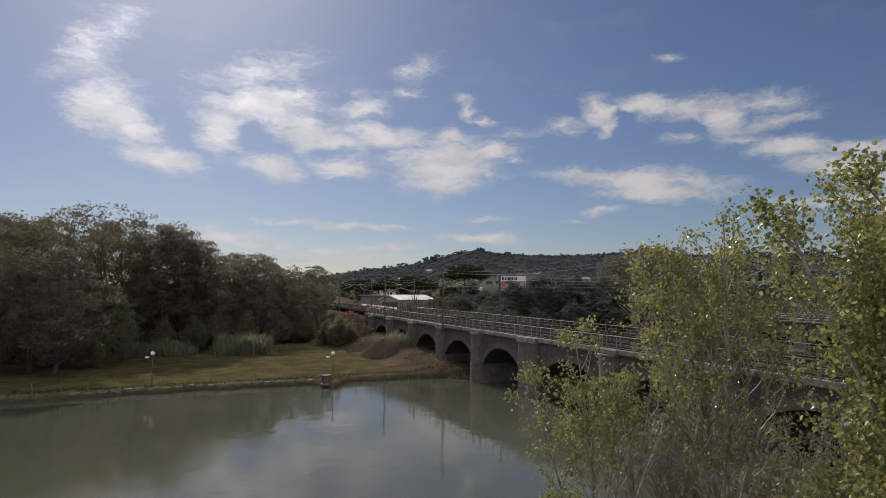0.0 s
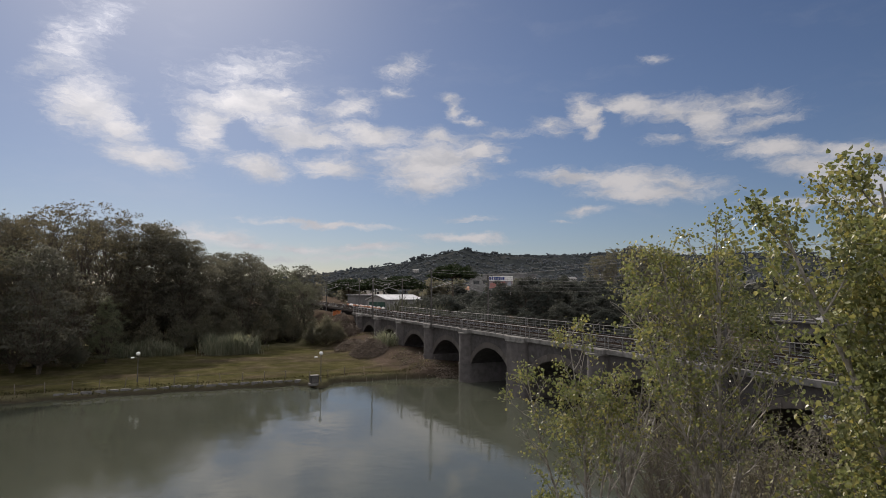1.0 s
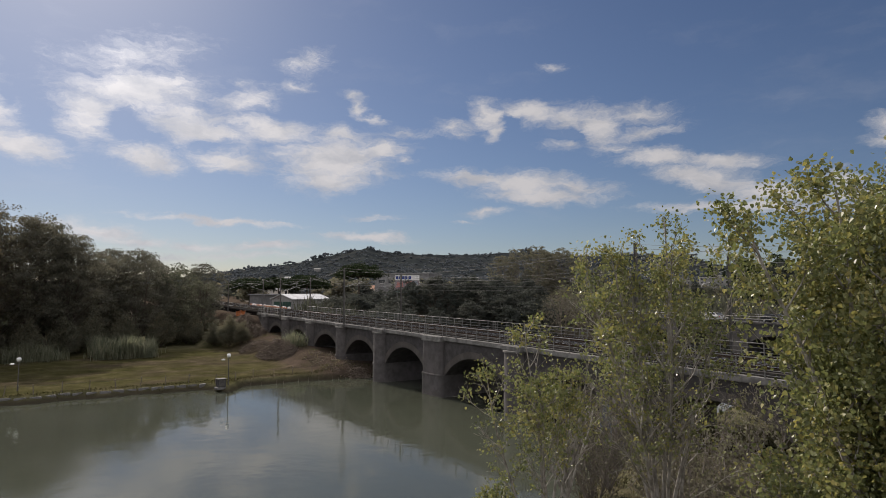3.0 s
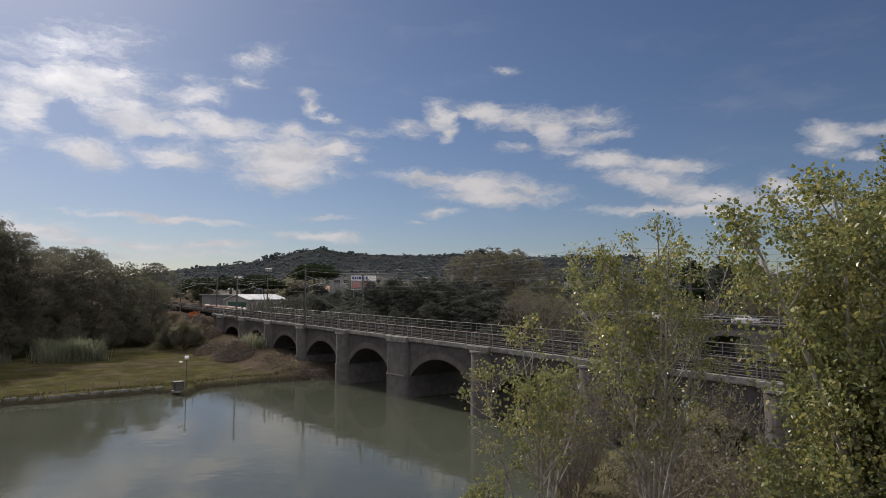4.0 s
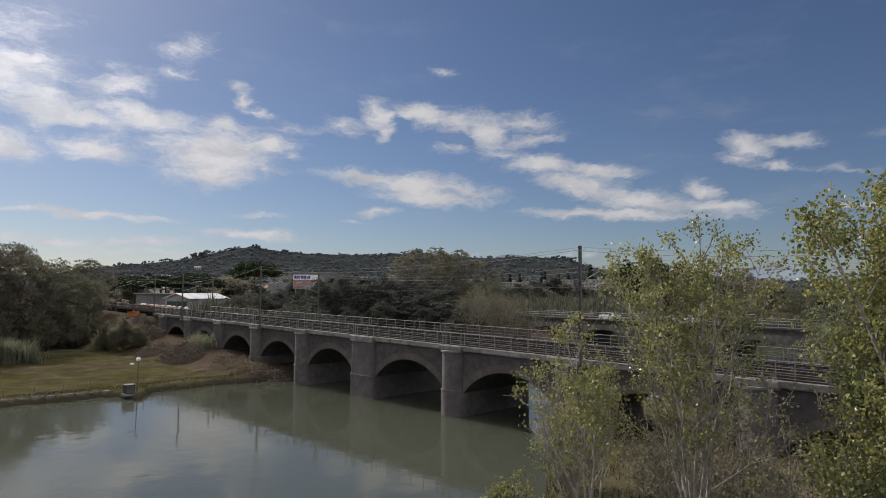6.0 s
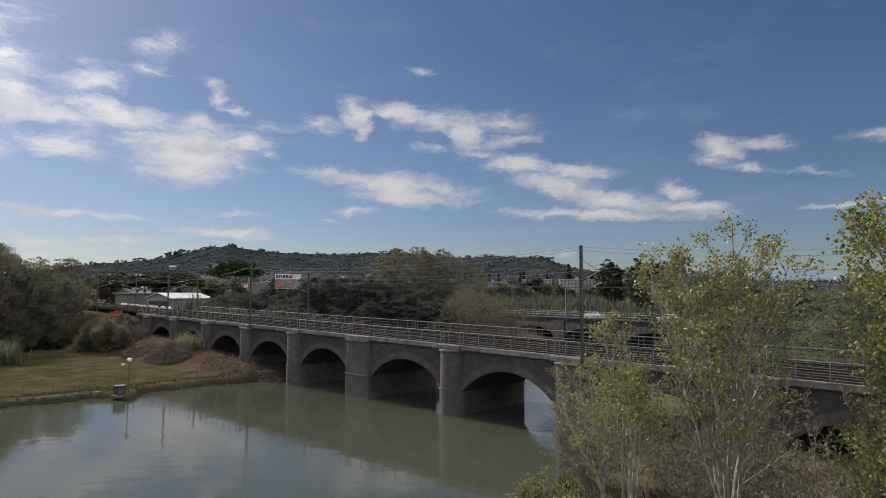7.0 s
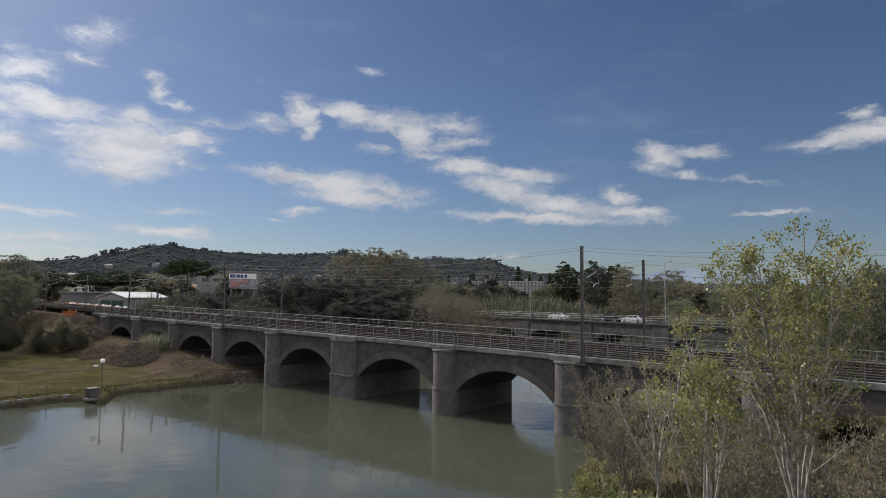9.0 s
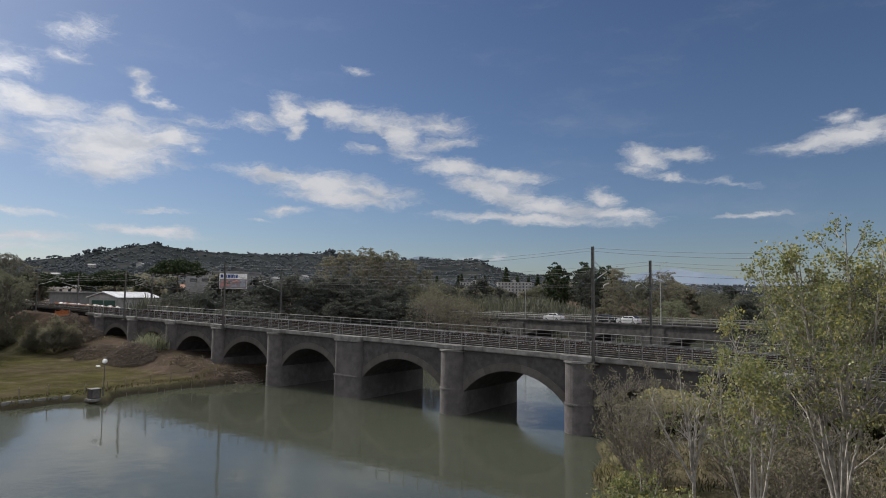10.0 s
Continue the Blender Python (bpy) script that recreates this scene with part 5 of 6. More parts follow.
# ---- reeds and grass ----
def blades(name, spots, h, mat, label, category, seed, lean=0.35, width=0.035, kind="stuff", group=""):
    """A bed of bent blades standing at the given spots (x, y)."""
    g = np.random.RandomState(seed)
    p = np.asarray(spots, float)
    k = len(p)
    z = height(p[:, 0], p[:, 1]) - 0.05
    a, tall = g.uniform(0, 6.283, k), h * g.uniform(0.45, 1.1, k) * (0.85 + 0.3 * np.sin(p[:, 0] * 0.9 + 1) * np.sin(p[:, 1] * 0.8))
    d = np.stack([np.cos(a), np.sin(a)], -1)
    l = tall * lean * g.uniform(0.2, 1.3, k)
    w = width * g.uniform(0.6, 1.5, k)
    s = np.stack([-d[:, 1], d[:, 0]], -1) * w[:, None]
    b = np.concatenate([p, z[:, None]], 1)
    m = b + np.concatenate([d * (l * 0.3)[:, None], (tall * 0.6)[:, None]], 1)
    e = b + np.concatenate([d * l[:, None], tall[:, None]], 1)
    side = np.concatenate([s, np.zeros((k, 1))], 1)
    verts = np.stack([b - side * 0.6, b + side * 0.6, m + side, m - side, e], 1).reshape(-1, 3)
    i = 5 * np.arange(k)[:, None]
    faces = (i + np.array([0, 1, 2, 3])).tolist() + (i + np.array([3, 2, 4])).tolist()
    return tagged(raw(name, verts, faces, mat), label, category, group, kind)


def scatter(seed, x0, x1, y0, y1, count, clump=0.0, keep=None):
    g = np.random.RandomState(seed)
    p = np.stack([g.uniform(x0, x1, count), g.uniform(y0, y1, count)], -1)
    if clump:
        c = p[: max(4, int(count * 0.03))]
        p = c[g.randint(0, len(c), count)] + g.normal(0, clump, (count, 2))
    w, e = west_bank(p[:, 1]) - p[:, 0], p[:, 0] - east_bank(p[:, 1])
    ok = np.maximum(w, e) > 0.15
    if keep is not None:
        ok &= keep(p[:, 0], p[:, 1])
    return p[ok]


blades("reed_bed", scatter(41, -62, -56.5, -38, -30, 2600, 0.7), 2.4, REED, "pale green reeds at the edge of the lawn", "reeds", 41, 0.5, 0.032)
blades("reed_bed", scatter(42, -61, -55.0, -25.5, -18.5, 4200, 0.6), 3.1, REED, "tall grey-green reeds beside the wood", "reeds", 42, 0.5, 0.032)
blades("reed_bed", scatter(43, -47.5, -42.0, -2.8, -1.0, 520, 0.5), 2.2, REED, "reeds growing against the bridge arches", "reeds", 43, 0.8, 0.028)
blades("reed_bed", scatter(44, -74, -40, 10.5, 20, 5200, 1.3), 4.0, FAR_REED, "dense reeds behind the railway embankment", "reeds", 44, 0.35, 0.08)
blades("reed_bed", scatter(45, -75, 16, 76, 124, 14000, 2.6), 4.6, FAR_REED, "wide bed of tall reeds beyond the road bridge", "reeds", 45, 0.3, 0.13)
blades("lawn_grass", scatter(46, -29.5, -26.5, -46, 2, 5200), 0.28, GREEN_GRASS, "rough grass along the edge of the lawn", "grass", 46, 0.7, 0.02)
blades("lawn_grass", scatter(47, -62, -28, -36, -3, 16000), 0.09, GREEN_GRASS, "short mown grass of the lawn", "grass", 47, 0.8, 0.025)
blades("bank_grass", scatter(48, 16, 46, -34, 14, 24000, 0.5), 0.55, DRY, "dry tangled grass on the near bank", "grass", 48, 0.8, 0.016)
blades("bank_grass", scatter(49, 16, 40, -26, 12, 9000, 0.6), 0.45, GREEN_GRASS, "green weeds on the near bank", "grass", 49, 0.9, 0.022)
blades("lawn_edge_weeds", scatter(50, -60, -27, -5, 0, 1100, 0.7), 0.4, DRY, "dry weeds below the bridge", "grass", 50, 0.8, 0.02)


# ---- heaps of driftwood and cut brush ----
def brush(name, cx, cy, rx, ry, h, count, seed, label, thick=0.02):
    g = np.random.RandomState(seed)
    verts, faces = [], []
    for _ in range(count):
        a, q = g.uniform(0, 6.283), math.sqrt(g.uniform(0, 1))
        x, y = cx + rx * q * math.cos(a), cy + ry * q * math.sin(a)
        z = ground_at(x, y) + h * (1 - q * q) * g.uniform(0.0, 1.0)
        d = Vector((g.normal(), g.normal(), g.normal() * 0.4)).normalized() * g.uniform(0.4, 1.5)
        p = Vector((x, y, z))
        lift = Vector((0, 0, abs(g.normal(0, 0.12))))
        r = thick * g.uniform(0.5, 1.8)
        tube(verts, faces, [p - d / 2, p + lift, p + d / 2], [r, r * 0.8, r * 0.3], 3)
    return tagged(raw(name, verts, faces, BRUSH), label, "brush", kind="stuff")


brush("brush_heap", -44.8, -4.3, 4.6, 2.2, 1.8, 2600, 61, "heap of dead brown brushwood beside the bridge", 0.026)
brush("brush_heap", -53.5, -4.8, 3.4, 2.0, 1.0, 500, 62, "small heap of grey brushwood on the lawn", 0.02)
brush("driftwood", -32.5, -1.8, 6.0, 2.2, 0.12, 260, 63, "tangle of bleached driftwood on the bank", 0.025)
brush("driftwood", -26.0, -0.6, 1.8, 1.3, 0.6, 300, 64, "driftwood caught against the pier", 0.025)
brush("driftwood", -66.0, -2.4, 3.6, 1.5, 1.2, 420, 66, "pale broken branches strewn over the embankment", 0.03)
brush("driftwood", -62.0, -2.0, 2.6, 1.5, 1.8, 380, 65, "pale broken branches below the embankment", 0.03)


# ---- lawn: fence, lamps, cabinet, kerb ----
def fence_line():
    f = thing("bank_fence", 0, 0, 0, label="low fence of thin dark posts along the river bank", category="fence")
    pb = rod((0, 0, -0.2), (0, 0, 0.95), 0.04, 0.035, 7)
    me = bpy.data.meshes.new("post")
    pb.to_mesh(me)
    pb.free()
    g = np.random.RandomState(9)
    tops = []
    for i in range(19):
        y = -44.0 + 2.25 * i
        x = float(west_bank(np.array([y]))[0]) - 1.25
        ob = link_mesh("post", me, WOOD, f)
        ob.matrix_world = pose(x, y, ground_at(x, y), g.uniform(-6, 6), g.uniform(-6, 6), g.uniform(0, 360))
        tops.append((x, y, ground_at(x, y) + 0.8))
    vs, fs = [], []
    for a, b in zip(tops, tops[1:]):
        tube(vs, fs, [Vector(a), (Vector(a) + Vector(b)) / 2 - Vector((0, 0, 0.06)), Vector(b)], [0.008] * 3, 3)
    raw("cable", vs, fs, WIRE, f)


fence_line()


def globe_lamp(x, y, turn):
    z = ground_at(x, y)
    lamp = thing("garden_lamp", x, y, z, turn, "grey lamp post with a white globe and a small floodlight", "lamp post", "lawn lamps")
    part("pole", joined(rod((0, 0, -0.1), (0, 0, 2.75), 0.05, 0.035), rod((0, 0, -0.02), (0, 0, 0.5), 0.075)), POLE_STEEL, lamp)
    part("collar", rod((0, 0, 2.74), (0, 0, 2.82), 0.1, 0.07), POLE_STEEL, lamp)
    bm = bmesh.new()
    bmesh.ops.create_uvsphere(bm, u_segments=20, v_segments=12, radius=0.21, matrix=Matrix.Translation((0, 0, 2.99)))
    part("globe", bm, GLOBE, lamp, "white plastic globe", smooth=True)
    part("cap", rod((0, 0, 3.17), (0, 0, 3.24), 0.1, 0.03), POLE_STEEL, lamp)
    part("arm", rod((0, 0, 2.5), (0, -0.45, 2.6), 0.02), POLE_STEEL, lamp)
    part("floodlight", box(-0.14, -0.72, 2.53, 0.14, -0.4, 2.66, 0.03), GLOBE, lamp, "pale floodlight head")


globe_lamp(-24.95, -16.1, 0)
globe_lamp(-32.2, -34.0, 20)
x, y = -25.2, -16.75
z = ground_at(x, y)
cab = thing("electric_cabinet", x, y, z, 5, "grey concrete electric cabinet at the foot of a lamp post", "cabinet")
part("plinth", box(-0.5, -0.55, -0.1, 0.5, 0.55, 0.12, 0.02), CONCRETE, cab)
shell = part("body", box(-0.34, -0.42, 0.12, 0.34, 0.42, 0.92, 0.02), STONE, cab)
part("roof", box(-0.4, -0.48, 0.92, 0.4, 0.48, 0.98, 0.015), CONCRETE, cab)
part("door", box(0.335, -0.33, 0.2, 0.365, 0.33, 0.86, 0.01), POLE_STEEL, shell, "grey steel door")
kerb = thing("bank_kerb", 0, 0, 0, label="broken pale concrete kerb along the water's edge", category="kerb", kind="structure")
g = np.random.RandomState(12)
for i in range(21):
    y = -40.5 + 1.13 * i
    x = float(west_bank(np.array([y]))[0]) - 0.62
    ob = part("kerb_stone", box(-0.16, -0.50, -0.4, 0.16, 0.50, g.uniform(-0.06, 0.06), 0.06), CONCRETE, kerb)
    ob.matrix_world = pose(x, y, 0.55, g.uniform(-3, 3), g.uniform(-6, 6), g.uniform(-6, 6))

# stakes in the shallow water
g = np.random.RandomState(15)
for i in range(9):
    y = -13.5 + 1.3 * i + g.uniform(-0.3, 0.3)
    x = float(west_bank(np.array([y]))[0]) + g.uniform(0.5, 1.6)
    s = rod((x, y, -1.0), (x + g.uniform(-0.06, 0.06), y + g.uniform(-0.06, 0.06), g.uniform(0.25, 0.7)), 0.03, 0.022, 6)
    tagged(part("wooden_stake", s, WOOD), "thin dark wooden stake standing in the shallow water", "stake", "stakes in the water")


# ---- west end: sheds, fencing, sacks ----
def shed(x, y, z, turn, length, width, eave, ridge, wall, roof, label, doors=True):
    s = thing("shed", x, y, z, turn, label, "shed")
    body = part("wall", prism([(0, -0.3), (width, -0.3), (width, eave), (width / 2, ridge), (0, eave)], 1, 0, length), wall, s)
    for a, b in ((-0.35, width / 2), (width + 0.35, width / 2)):
        ea = eave - 0.35 * (ridge - eave) / (width / 2)
        part("roof", prism([(a, ea + 0.02), (b, ridge + 0.02), (b, ridge + 0.14), (a, ea + 0.14)], 1, -0.5, length + 0.5), roof, s)
    if doors:
        for i in range(2):
            a = width * (0.10 + 0.42 * i)
            d = part("door", box(a, -0.10, -0.1, a + width * 0.39, -0.02, eave * 0.82, 0.01), DARK_GREEN, s, "dark green sheet door")
            part("handle", box(a + (0.3 if i else width * 0.39 - 0.36), -0.14, 1.0, a + (0.36 if i else width * 0.39 - 0.3), -0.1, 1.25), STEEL, d)
    return s


shed(-94.0, 9.2 + 2.0, 5.5, 20.5, 10.4, 6.9, 3.1, 4.1, WALL_GREY, ROOF_WHITE, "grey shed with a white sheet roof and dark green doors")
long_shed = thing("long_shed", -122.0, 14.5, 5.5, 4, "long low grey building with a flat dark roof", "shed")
part("wall", box(0, 0, -0.3, 21, 7, 3.9), SHED_GREY, long_shed)
part("roof", box(-0.4, -0.5, 3.9, 21.4, 7.5, 4.15, 0.02), ROOF_GREY, long_shed)
g = np.random.RandomState(21)
for i in range(20):
    x = -78.0 - 1.5 * i + g.uniform(-0.5, 0.5)
    y = 9.7 + track_y(x) + g.uniform(-0.5, 0.4)
    bm = bmesh.new()
    bmesh.ops.create_icosphere(bm, subdivisions=2, radius=0.5)
    for v in bm.verts:
        v.co *= 1 + 0.14 * noise.noise(v.co * 2.3 + Vector((i * 3.1, 0, 0)))
        v.co.z = max(v.co.z, -0.36) * 0.95
    ob = tagged(part("sack", bm, SACK, smooth=True), "full white builder's sack beside the railway", "sack", "white sacks")
    ob.matrix_world = pose(x, y, crest(x) + 0.25, 0, 0, g.uniform(0, 360)) @ Matrix.Diagonal((g.uniform(0.5, 1.1), g.uniform(0.5, 0.9), g.uniform(0.4, 0.75), 1))


def net_fence(x, y, turn, length, h, seed):
    g = np.random.RandomState(seed)
    f = thing("site_fence", x, y, 0, turn, "orange plastic netting fence sagging between thin posts", "fence", "site fences")
    k = int(length / 1.6)
    m = pose(x, y, 0, 0, 0, turn)
    tops = []
    for i in range(k + 1):
        q = m @ Vector((1.6 * i, 0, 0))
        z = max(ground_at(q.x, q.y), crest(q.x) - 0.6 if 0 < q.y < 13 else -9)
        ob = part("post", rod((1.6 * i, 0, z - 0.2), (1.6 * i, 0, z + h), 0.02, sides=6), STEEL, f)
        tops.append(z)
    bm = bmesh.new()
    for i in range(k):
        for r in range(9):
            for c in range(14):
                x0, x1 = 1.6 * (i + c / 14), 1.6 * (i + (c + 0.72) / 14)
                sag = 0.22 * math.sin(math.pi * (c + 0.5) / 14) * (r / 9)
                z = tops[i] + (tops[i + 1] - tops[i]) * c / 14
                z0 = z + h * (0.05 + 0.9 * r / 9) - sag
                vs = [bm.verts.new(p) for p in ((x0, 0.01 * (r % 2), z0), (x1, 0.02, z0), (x1, 0.02, z0 + h * 0.07), (x0, 0.01 * (r % 2), z0 + h * 0.07))]
                bm.faces.new(vs)
    part("netting", bm, ORANGE, f)


net_fence(-70.5, -1.4, 195, 3.4, 1.1, 4)
net_fence(-77.5, 8.7, 178, 16.0, 1.3, 5)
net_fence(-94.5, 9.2, 174, 14.4, 1.3, 6)

# ---- hoarding ----
board = thing("advertising_hoarding", -136.7, 71.0, ground_at(-136.7, 71.0), 57, "large white roadside hoarding with blue bars and coloured shapes", "hoarding")
board.scale = (0.82, 1.0, 0.9)
bz = (11.1 - ground_at(-136.7, 71.0)) / 0.9
part("panel", box(-5.0, -0.12, bz, 5.0, 0.12, bz + 5.2, 0.03), WHITE, board)
for i in range(3):
    part("post", box(-4.2 + 4.1 * i, 0.13, -0.3, -3.95 + 4.1 * i, 0.4, bz + 5.0), STEEL, board)
for i, (a, b) in enumerate(((-4.6, -3.7), (-3.5, -2.9), (-2.7, -2.3), (-2.1, -1.0), (-0.8, 0.1), (0.3, 0.6), (0.8, 1.6))):
    part("letter_bar", box(a, -0.16, bz + 3.75, b, -0.121, bz + 4.85), SIGN_BLUE, board)
part("picture", box(-4.9, -0.14, bz + 0.1, 4.9, -0.121, bz + 3.35), SIGN_DULL, board, "faded dull picture")
for a, b, c, d, m in ((-4.6, 0.6, -1.4, 2.9, SIGN_RED), (-1.0, 0.4, 1.5, 1.5, SIGN_TEAL), (-0.8, 1.9, 2.2, 3.2, SIGN_RED), (2.4, 0.5, 4.6, 3.3, SIGN_TEAL)):
    part("coloured_shape", prism([(a, bz + b), (c, bz + b + 0.4), (c - 0.5, bz + d), (a + 0.6, bz + d - 0.3)], 1, -0.165, -0.142), m, board)


# ---- buildings ----
def house(x, y, turn, w, d, storeys, roof_mat, wall, label, name="house", flat=False):
    z = ground_at(x, y)
    h = storeys * 3.0
    b = thing(name, x, y, z, turn, label, "building", "distant buildings")
    part("wall", box(-w / 2, -d / 2, -2, w / 2, d / 2, h), wall, b)
    if flat:
        r = part("roof", box(-w / 2 - 0.2, -d / 2 - 0.2, h, w / 2 + 0.2, d / 2 + 0.2, h + 0.5), PALE_CONCRETE, b)
        part("stair_head", box(-1.5, -1.5, h + 0.5, 1.5, 1.5, h + 2.6), wall, r)
    else:
        part("roof", prism([(-d / 2 - 0.6, h - 0.1), (d / 2 + 0.6, h - 0.1), (0, h + d * 0.24)], 0, -w / 2 - 0.6, w / 2 + 0.6), roof_mat, b)
    me = bpy.data.meshes.new("pane")
    pb = box(-0.6, -0.03, -0.75, 0.6, 0.05, 0.75)
    pb.to_mesh(me)
    pb.free()
    for s in range(storeys):
        for i in range(max(1, int(w / 3.2))):
            ob = link_mesh("window", me, DARK_GLASS, b)
            ob.matrix_local = pose(-w / 2 + (i + 0.5) * w / max(1, int(w / 3.2)), -d / 2 - 0.012, 1.6 + 3.0 * s)
    return b


for i, (x, y, turn, w, d, st) in enumerate(((-285, 490, 35, 34, 13, 6), (-330, 486, 30, 30, 13, 6), (-375, 470, 25, 26, 12, 5), (-420, 452, 40, 28, 12, 6),
                                            (-235, 505, 20, 26, 12, 6), (-455, 400, 35, 24, 12, 5))):
    house(x, y, turn, w, d, st, TILE, FLATS_GREY, "pale block of flats with rows of dark windows", "apartment_building", True)
for x, y, turn, w, d, st in ((-260, 60, 60, 12, 9, 2), (-290, 82, 70, 14, 9, 2), (-300, 150, 50, 14, 10, 2), (-330, 190, 40, 13, 9, 2),
                             (-420, 330, 40, 15, 10, 2), (-400, 250, 45, 14, 10, 2), (-380, 290, 35, 12, 9, 2)):
    house(x, y, turn, w, d, st, TILE if y > 100 else ROOF_GREY, WALL_CREAM, "small cream house among trees")
hall = thing("warehouse", -205.0, 112.0, ground_at(-205, 112), 38, "large grey warehouse behind the hoarding", "building", "distant buildings")
part("wall", box(-13, -9, -1, 13, 9, 12.5), ROOF_GREY, hall)
part("roof", box(-13.4, -9.4, 12.5, 13.4, 9.4, 13.0), ROOF_GREY, hall)
for i in range(5):
    part("window", box(-11 + 4.8 * i, -9.04, 8.5, -8 + 4.8 * i, -8.95, 10.0), DARK_GLASS, hall)

# ---- trees beyond the bridges ----
g = np.random.RandomState(6)
bare_tree = crown_tree("bare_tree", 71, on_ground(-30.2, 36.9), 10.8, "bare grey tree with fine twigs before the road bridge", TWIG_LEAF, WOOD, width=4.0, low=0.14, peak=0.5,
                       sprays=80, spray=1.2, size=0.15, per=16, r0=0.2, lobes=0.35, stems=4, thin=0.8, bare=1.0, group="trees between the bridges")
crown_tree("bare_tree", 72, on_ground(-26.5, 42.0), 9.4, "brown half-bare shrub tree between the bridges", AUTUMN_LEAF, WOOD, width=3.6, low=0.1, peak=0.45,
           sprays=70, spray=1.1, size=0.18, per=40, r0=0.16, lobes=0.35, stems=4, thin=0.6, bare=0.5, group="trees between the bridges")
willow = crown_tree("willow_tree", 73, on_ground(22.0, 34.0), 9.6, "light green willow with a round crown", WILLOW_LEAF, DARK_BARK, width=3.6, low=0.12, peak=0.45,
                    sprays=70, spray=0.95, size=0.17, per=150, r0=0.2, lobes=0.25, stems=3)
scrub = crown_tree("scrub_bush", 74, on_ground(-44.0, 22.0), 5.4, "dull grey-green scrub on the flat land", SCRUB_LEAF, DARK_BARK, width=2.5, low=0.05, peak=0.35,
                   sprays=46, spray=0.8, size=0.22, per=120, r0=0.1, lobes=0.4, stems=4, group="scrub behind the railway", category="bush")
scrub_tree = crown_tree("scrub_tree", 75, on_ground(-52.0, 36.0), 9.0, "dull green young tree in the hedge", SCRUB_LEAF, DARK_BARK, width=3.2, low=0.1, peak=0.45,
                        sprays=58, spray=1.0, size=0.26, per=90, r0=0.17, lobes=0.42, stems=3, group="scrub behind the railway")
grey_poplar = crown_tree("grey_poplar", 76, on_ground(-142.0, 124.0), 21.5, "tall poplar with thin grey-green and brown leaves", GREY_LEAF, WOOD, width=5.6, low=0.16, peak=0.55,
                         sprays=90, spray=1.6, size=0.42, per=30, r0=0.36, lobes=0.5, stems=3, thin=0.35, bare=0.15, group="tall poplars")
for proto, h0, x, y, h in (
        (scrub_tree, 9, -60.5, 27.0, 8.2), (scrub_tree, 9, -57.0, 30.0, 8.8), (scrub_tree, 9, -54.0, 33.5, 8.6), (scrub_tree, 9, -62.0, 33.0, 8.4), (scrub_tree, 9, -50.0, 36.0, 8.4),
        (scrub_tree, 9, -47.0, 47.0, 8.0), (scrub_tree, 9, -56.0, 44.0, 8.8), (olive, 14, -66.0, 44.0, 8.6), (scrub_tree, 9, -44.0, 38.0, 7.0), (scrub_tree, 9, -40.0, 44.0, 6.6),
        (scrub_tree, 9, -74.0, 30.0, 4.4), (scrub_tree, 9, -82.0, 34.0, 4.4), (scrub_tree, 9, -92.0, 36.0, 4.6), (scrub_tree, 9, -102.0, 42.0, 4.8), (scrub_tree, 9, -84.0, 48.0, 5.0),
        (scrub_tree, 9, -94.0, 62.0, 5.6), (scrub_tree, 9, -72.0, 66.0, 9.0), (olive, 14, -58.0, 74.0, 9.5), (scrub_tree, 9, -112.0, 48.0, 5.4), (scrub_tree, 9, -84.0, 70.0, 8.0),
        (grey_poplar, 21.5, -136.0, 130.0, 22.5), (grey_poplar, 21.5, -130.0, 135.0, 21.5), (grey_poplar, 21.5, -147.0, 120.0, 19.0), (grey_poplar, 21.5, -123.0, 138.0, 17.5),
        (grey_poplar, 21.5, -139.0, 136.0, 20.5), (grey_poplar, 21.5, -116.0, 141.0, 14.0),
        (olive, 14, -22.8, 119.5, 12.0), (willow, 9.6, -14.6, 111.6, 11.0), (olive, 14, -3.7, 104.2, 12.0), (scrub_tree, 9, 4.8, 96.0, 11.5), (olive, 14, 14.0, 87.0, 11.0),
        (grey_poplar, 21.5, -34.0, 122.0, 13.5), (olive, 14, -28.0, 128.0, 15.0), (grey_poplar, 21.5, -20.0, 130.0, 15.5), (olive, 14, -9.0, 126.0, 14.0), (olive, 14, 0.0, 120.0, 13.0),
        (wood2, 16, 8.0, 112.0, 13.0), (grey_poplar, 21.5, -24.0, 134.0, 17.0), (grey_poplar, 21.5, -40.0, 140.0, 15.5), (scrub_tree, 9, -46.0, 134.0, 13.5), (scrub_tree, 9, 12.0, 104.0, 12.5),
        (scrub_tree, 9, 28.0, 50.0, 12.0), (olive, 14, 22.0, 60.0, 11.5), (wood2, 16, 35.0, 46.0, 13.0), (scrub_tree, 9, 30.0, 66.0, 13.0), (wood, 20, 40.0, 58.0, 14.0),
        (scrub_tree, 9, -75.0, 112.0, 7.0), (olive, 14, -90.0, 104.0, 8.5), (scrub_tree, 9, -104.0, 96.0, 8.0),
        (scrub_tree, 9, -95.0, 128.0, 7.5), (scrub_tree, 9, -108.0, 122.0, 9.0), (olive, 14, -60.0, 126.0, 7.5)):
    stand(proto, x, y, h, h0, g.uniform(0, 360), wide=1.15)
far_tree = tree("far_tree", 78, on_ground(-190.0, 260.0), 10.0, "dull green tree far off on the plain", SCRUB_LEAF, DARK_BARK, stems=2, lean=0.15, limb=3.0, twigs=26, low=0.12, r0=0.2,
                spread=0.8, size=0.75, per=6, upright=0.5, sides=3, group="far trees")
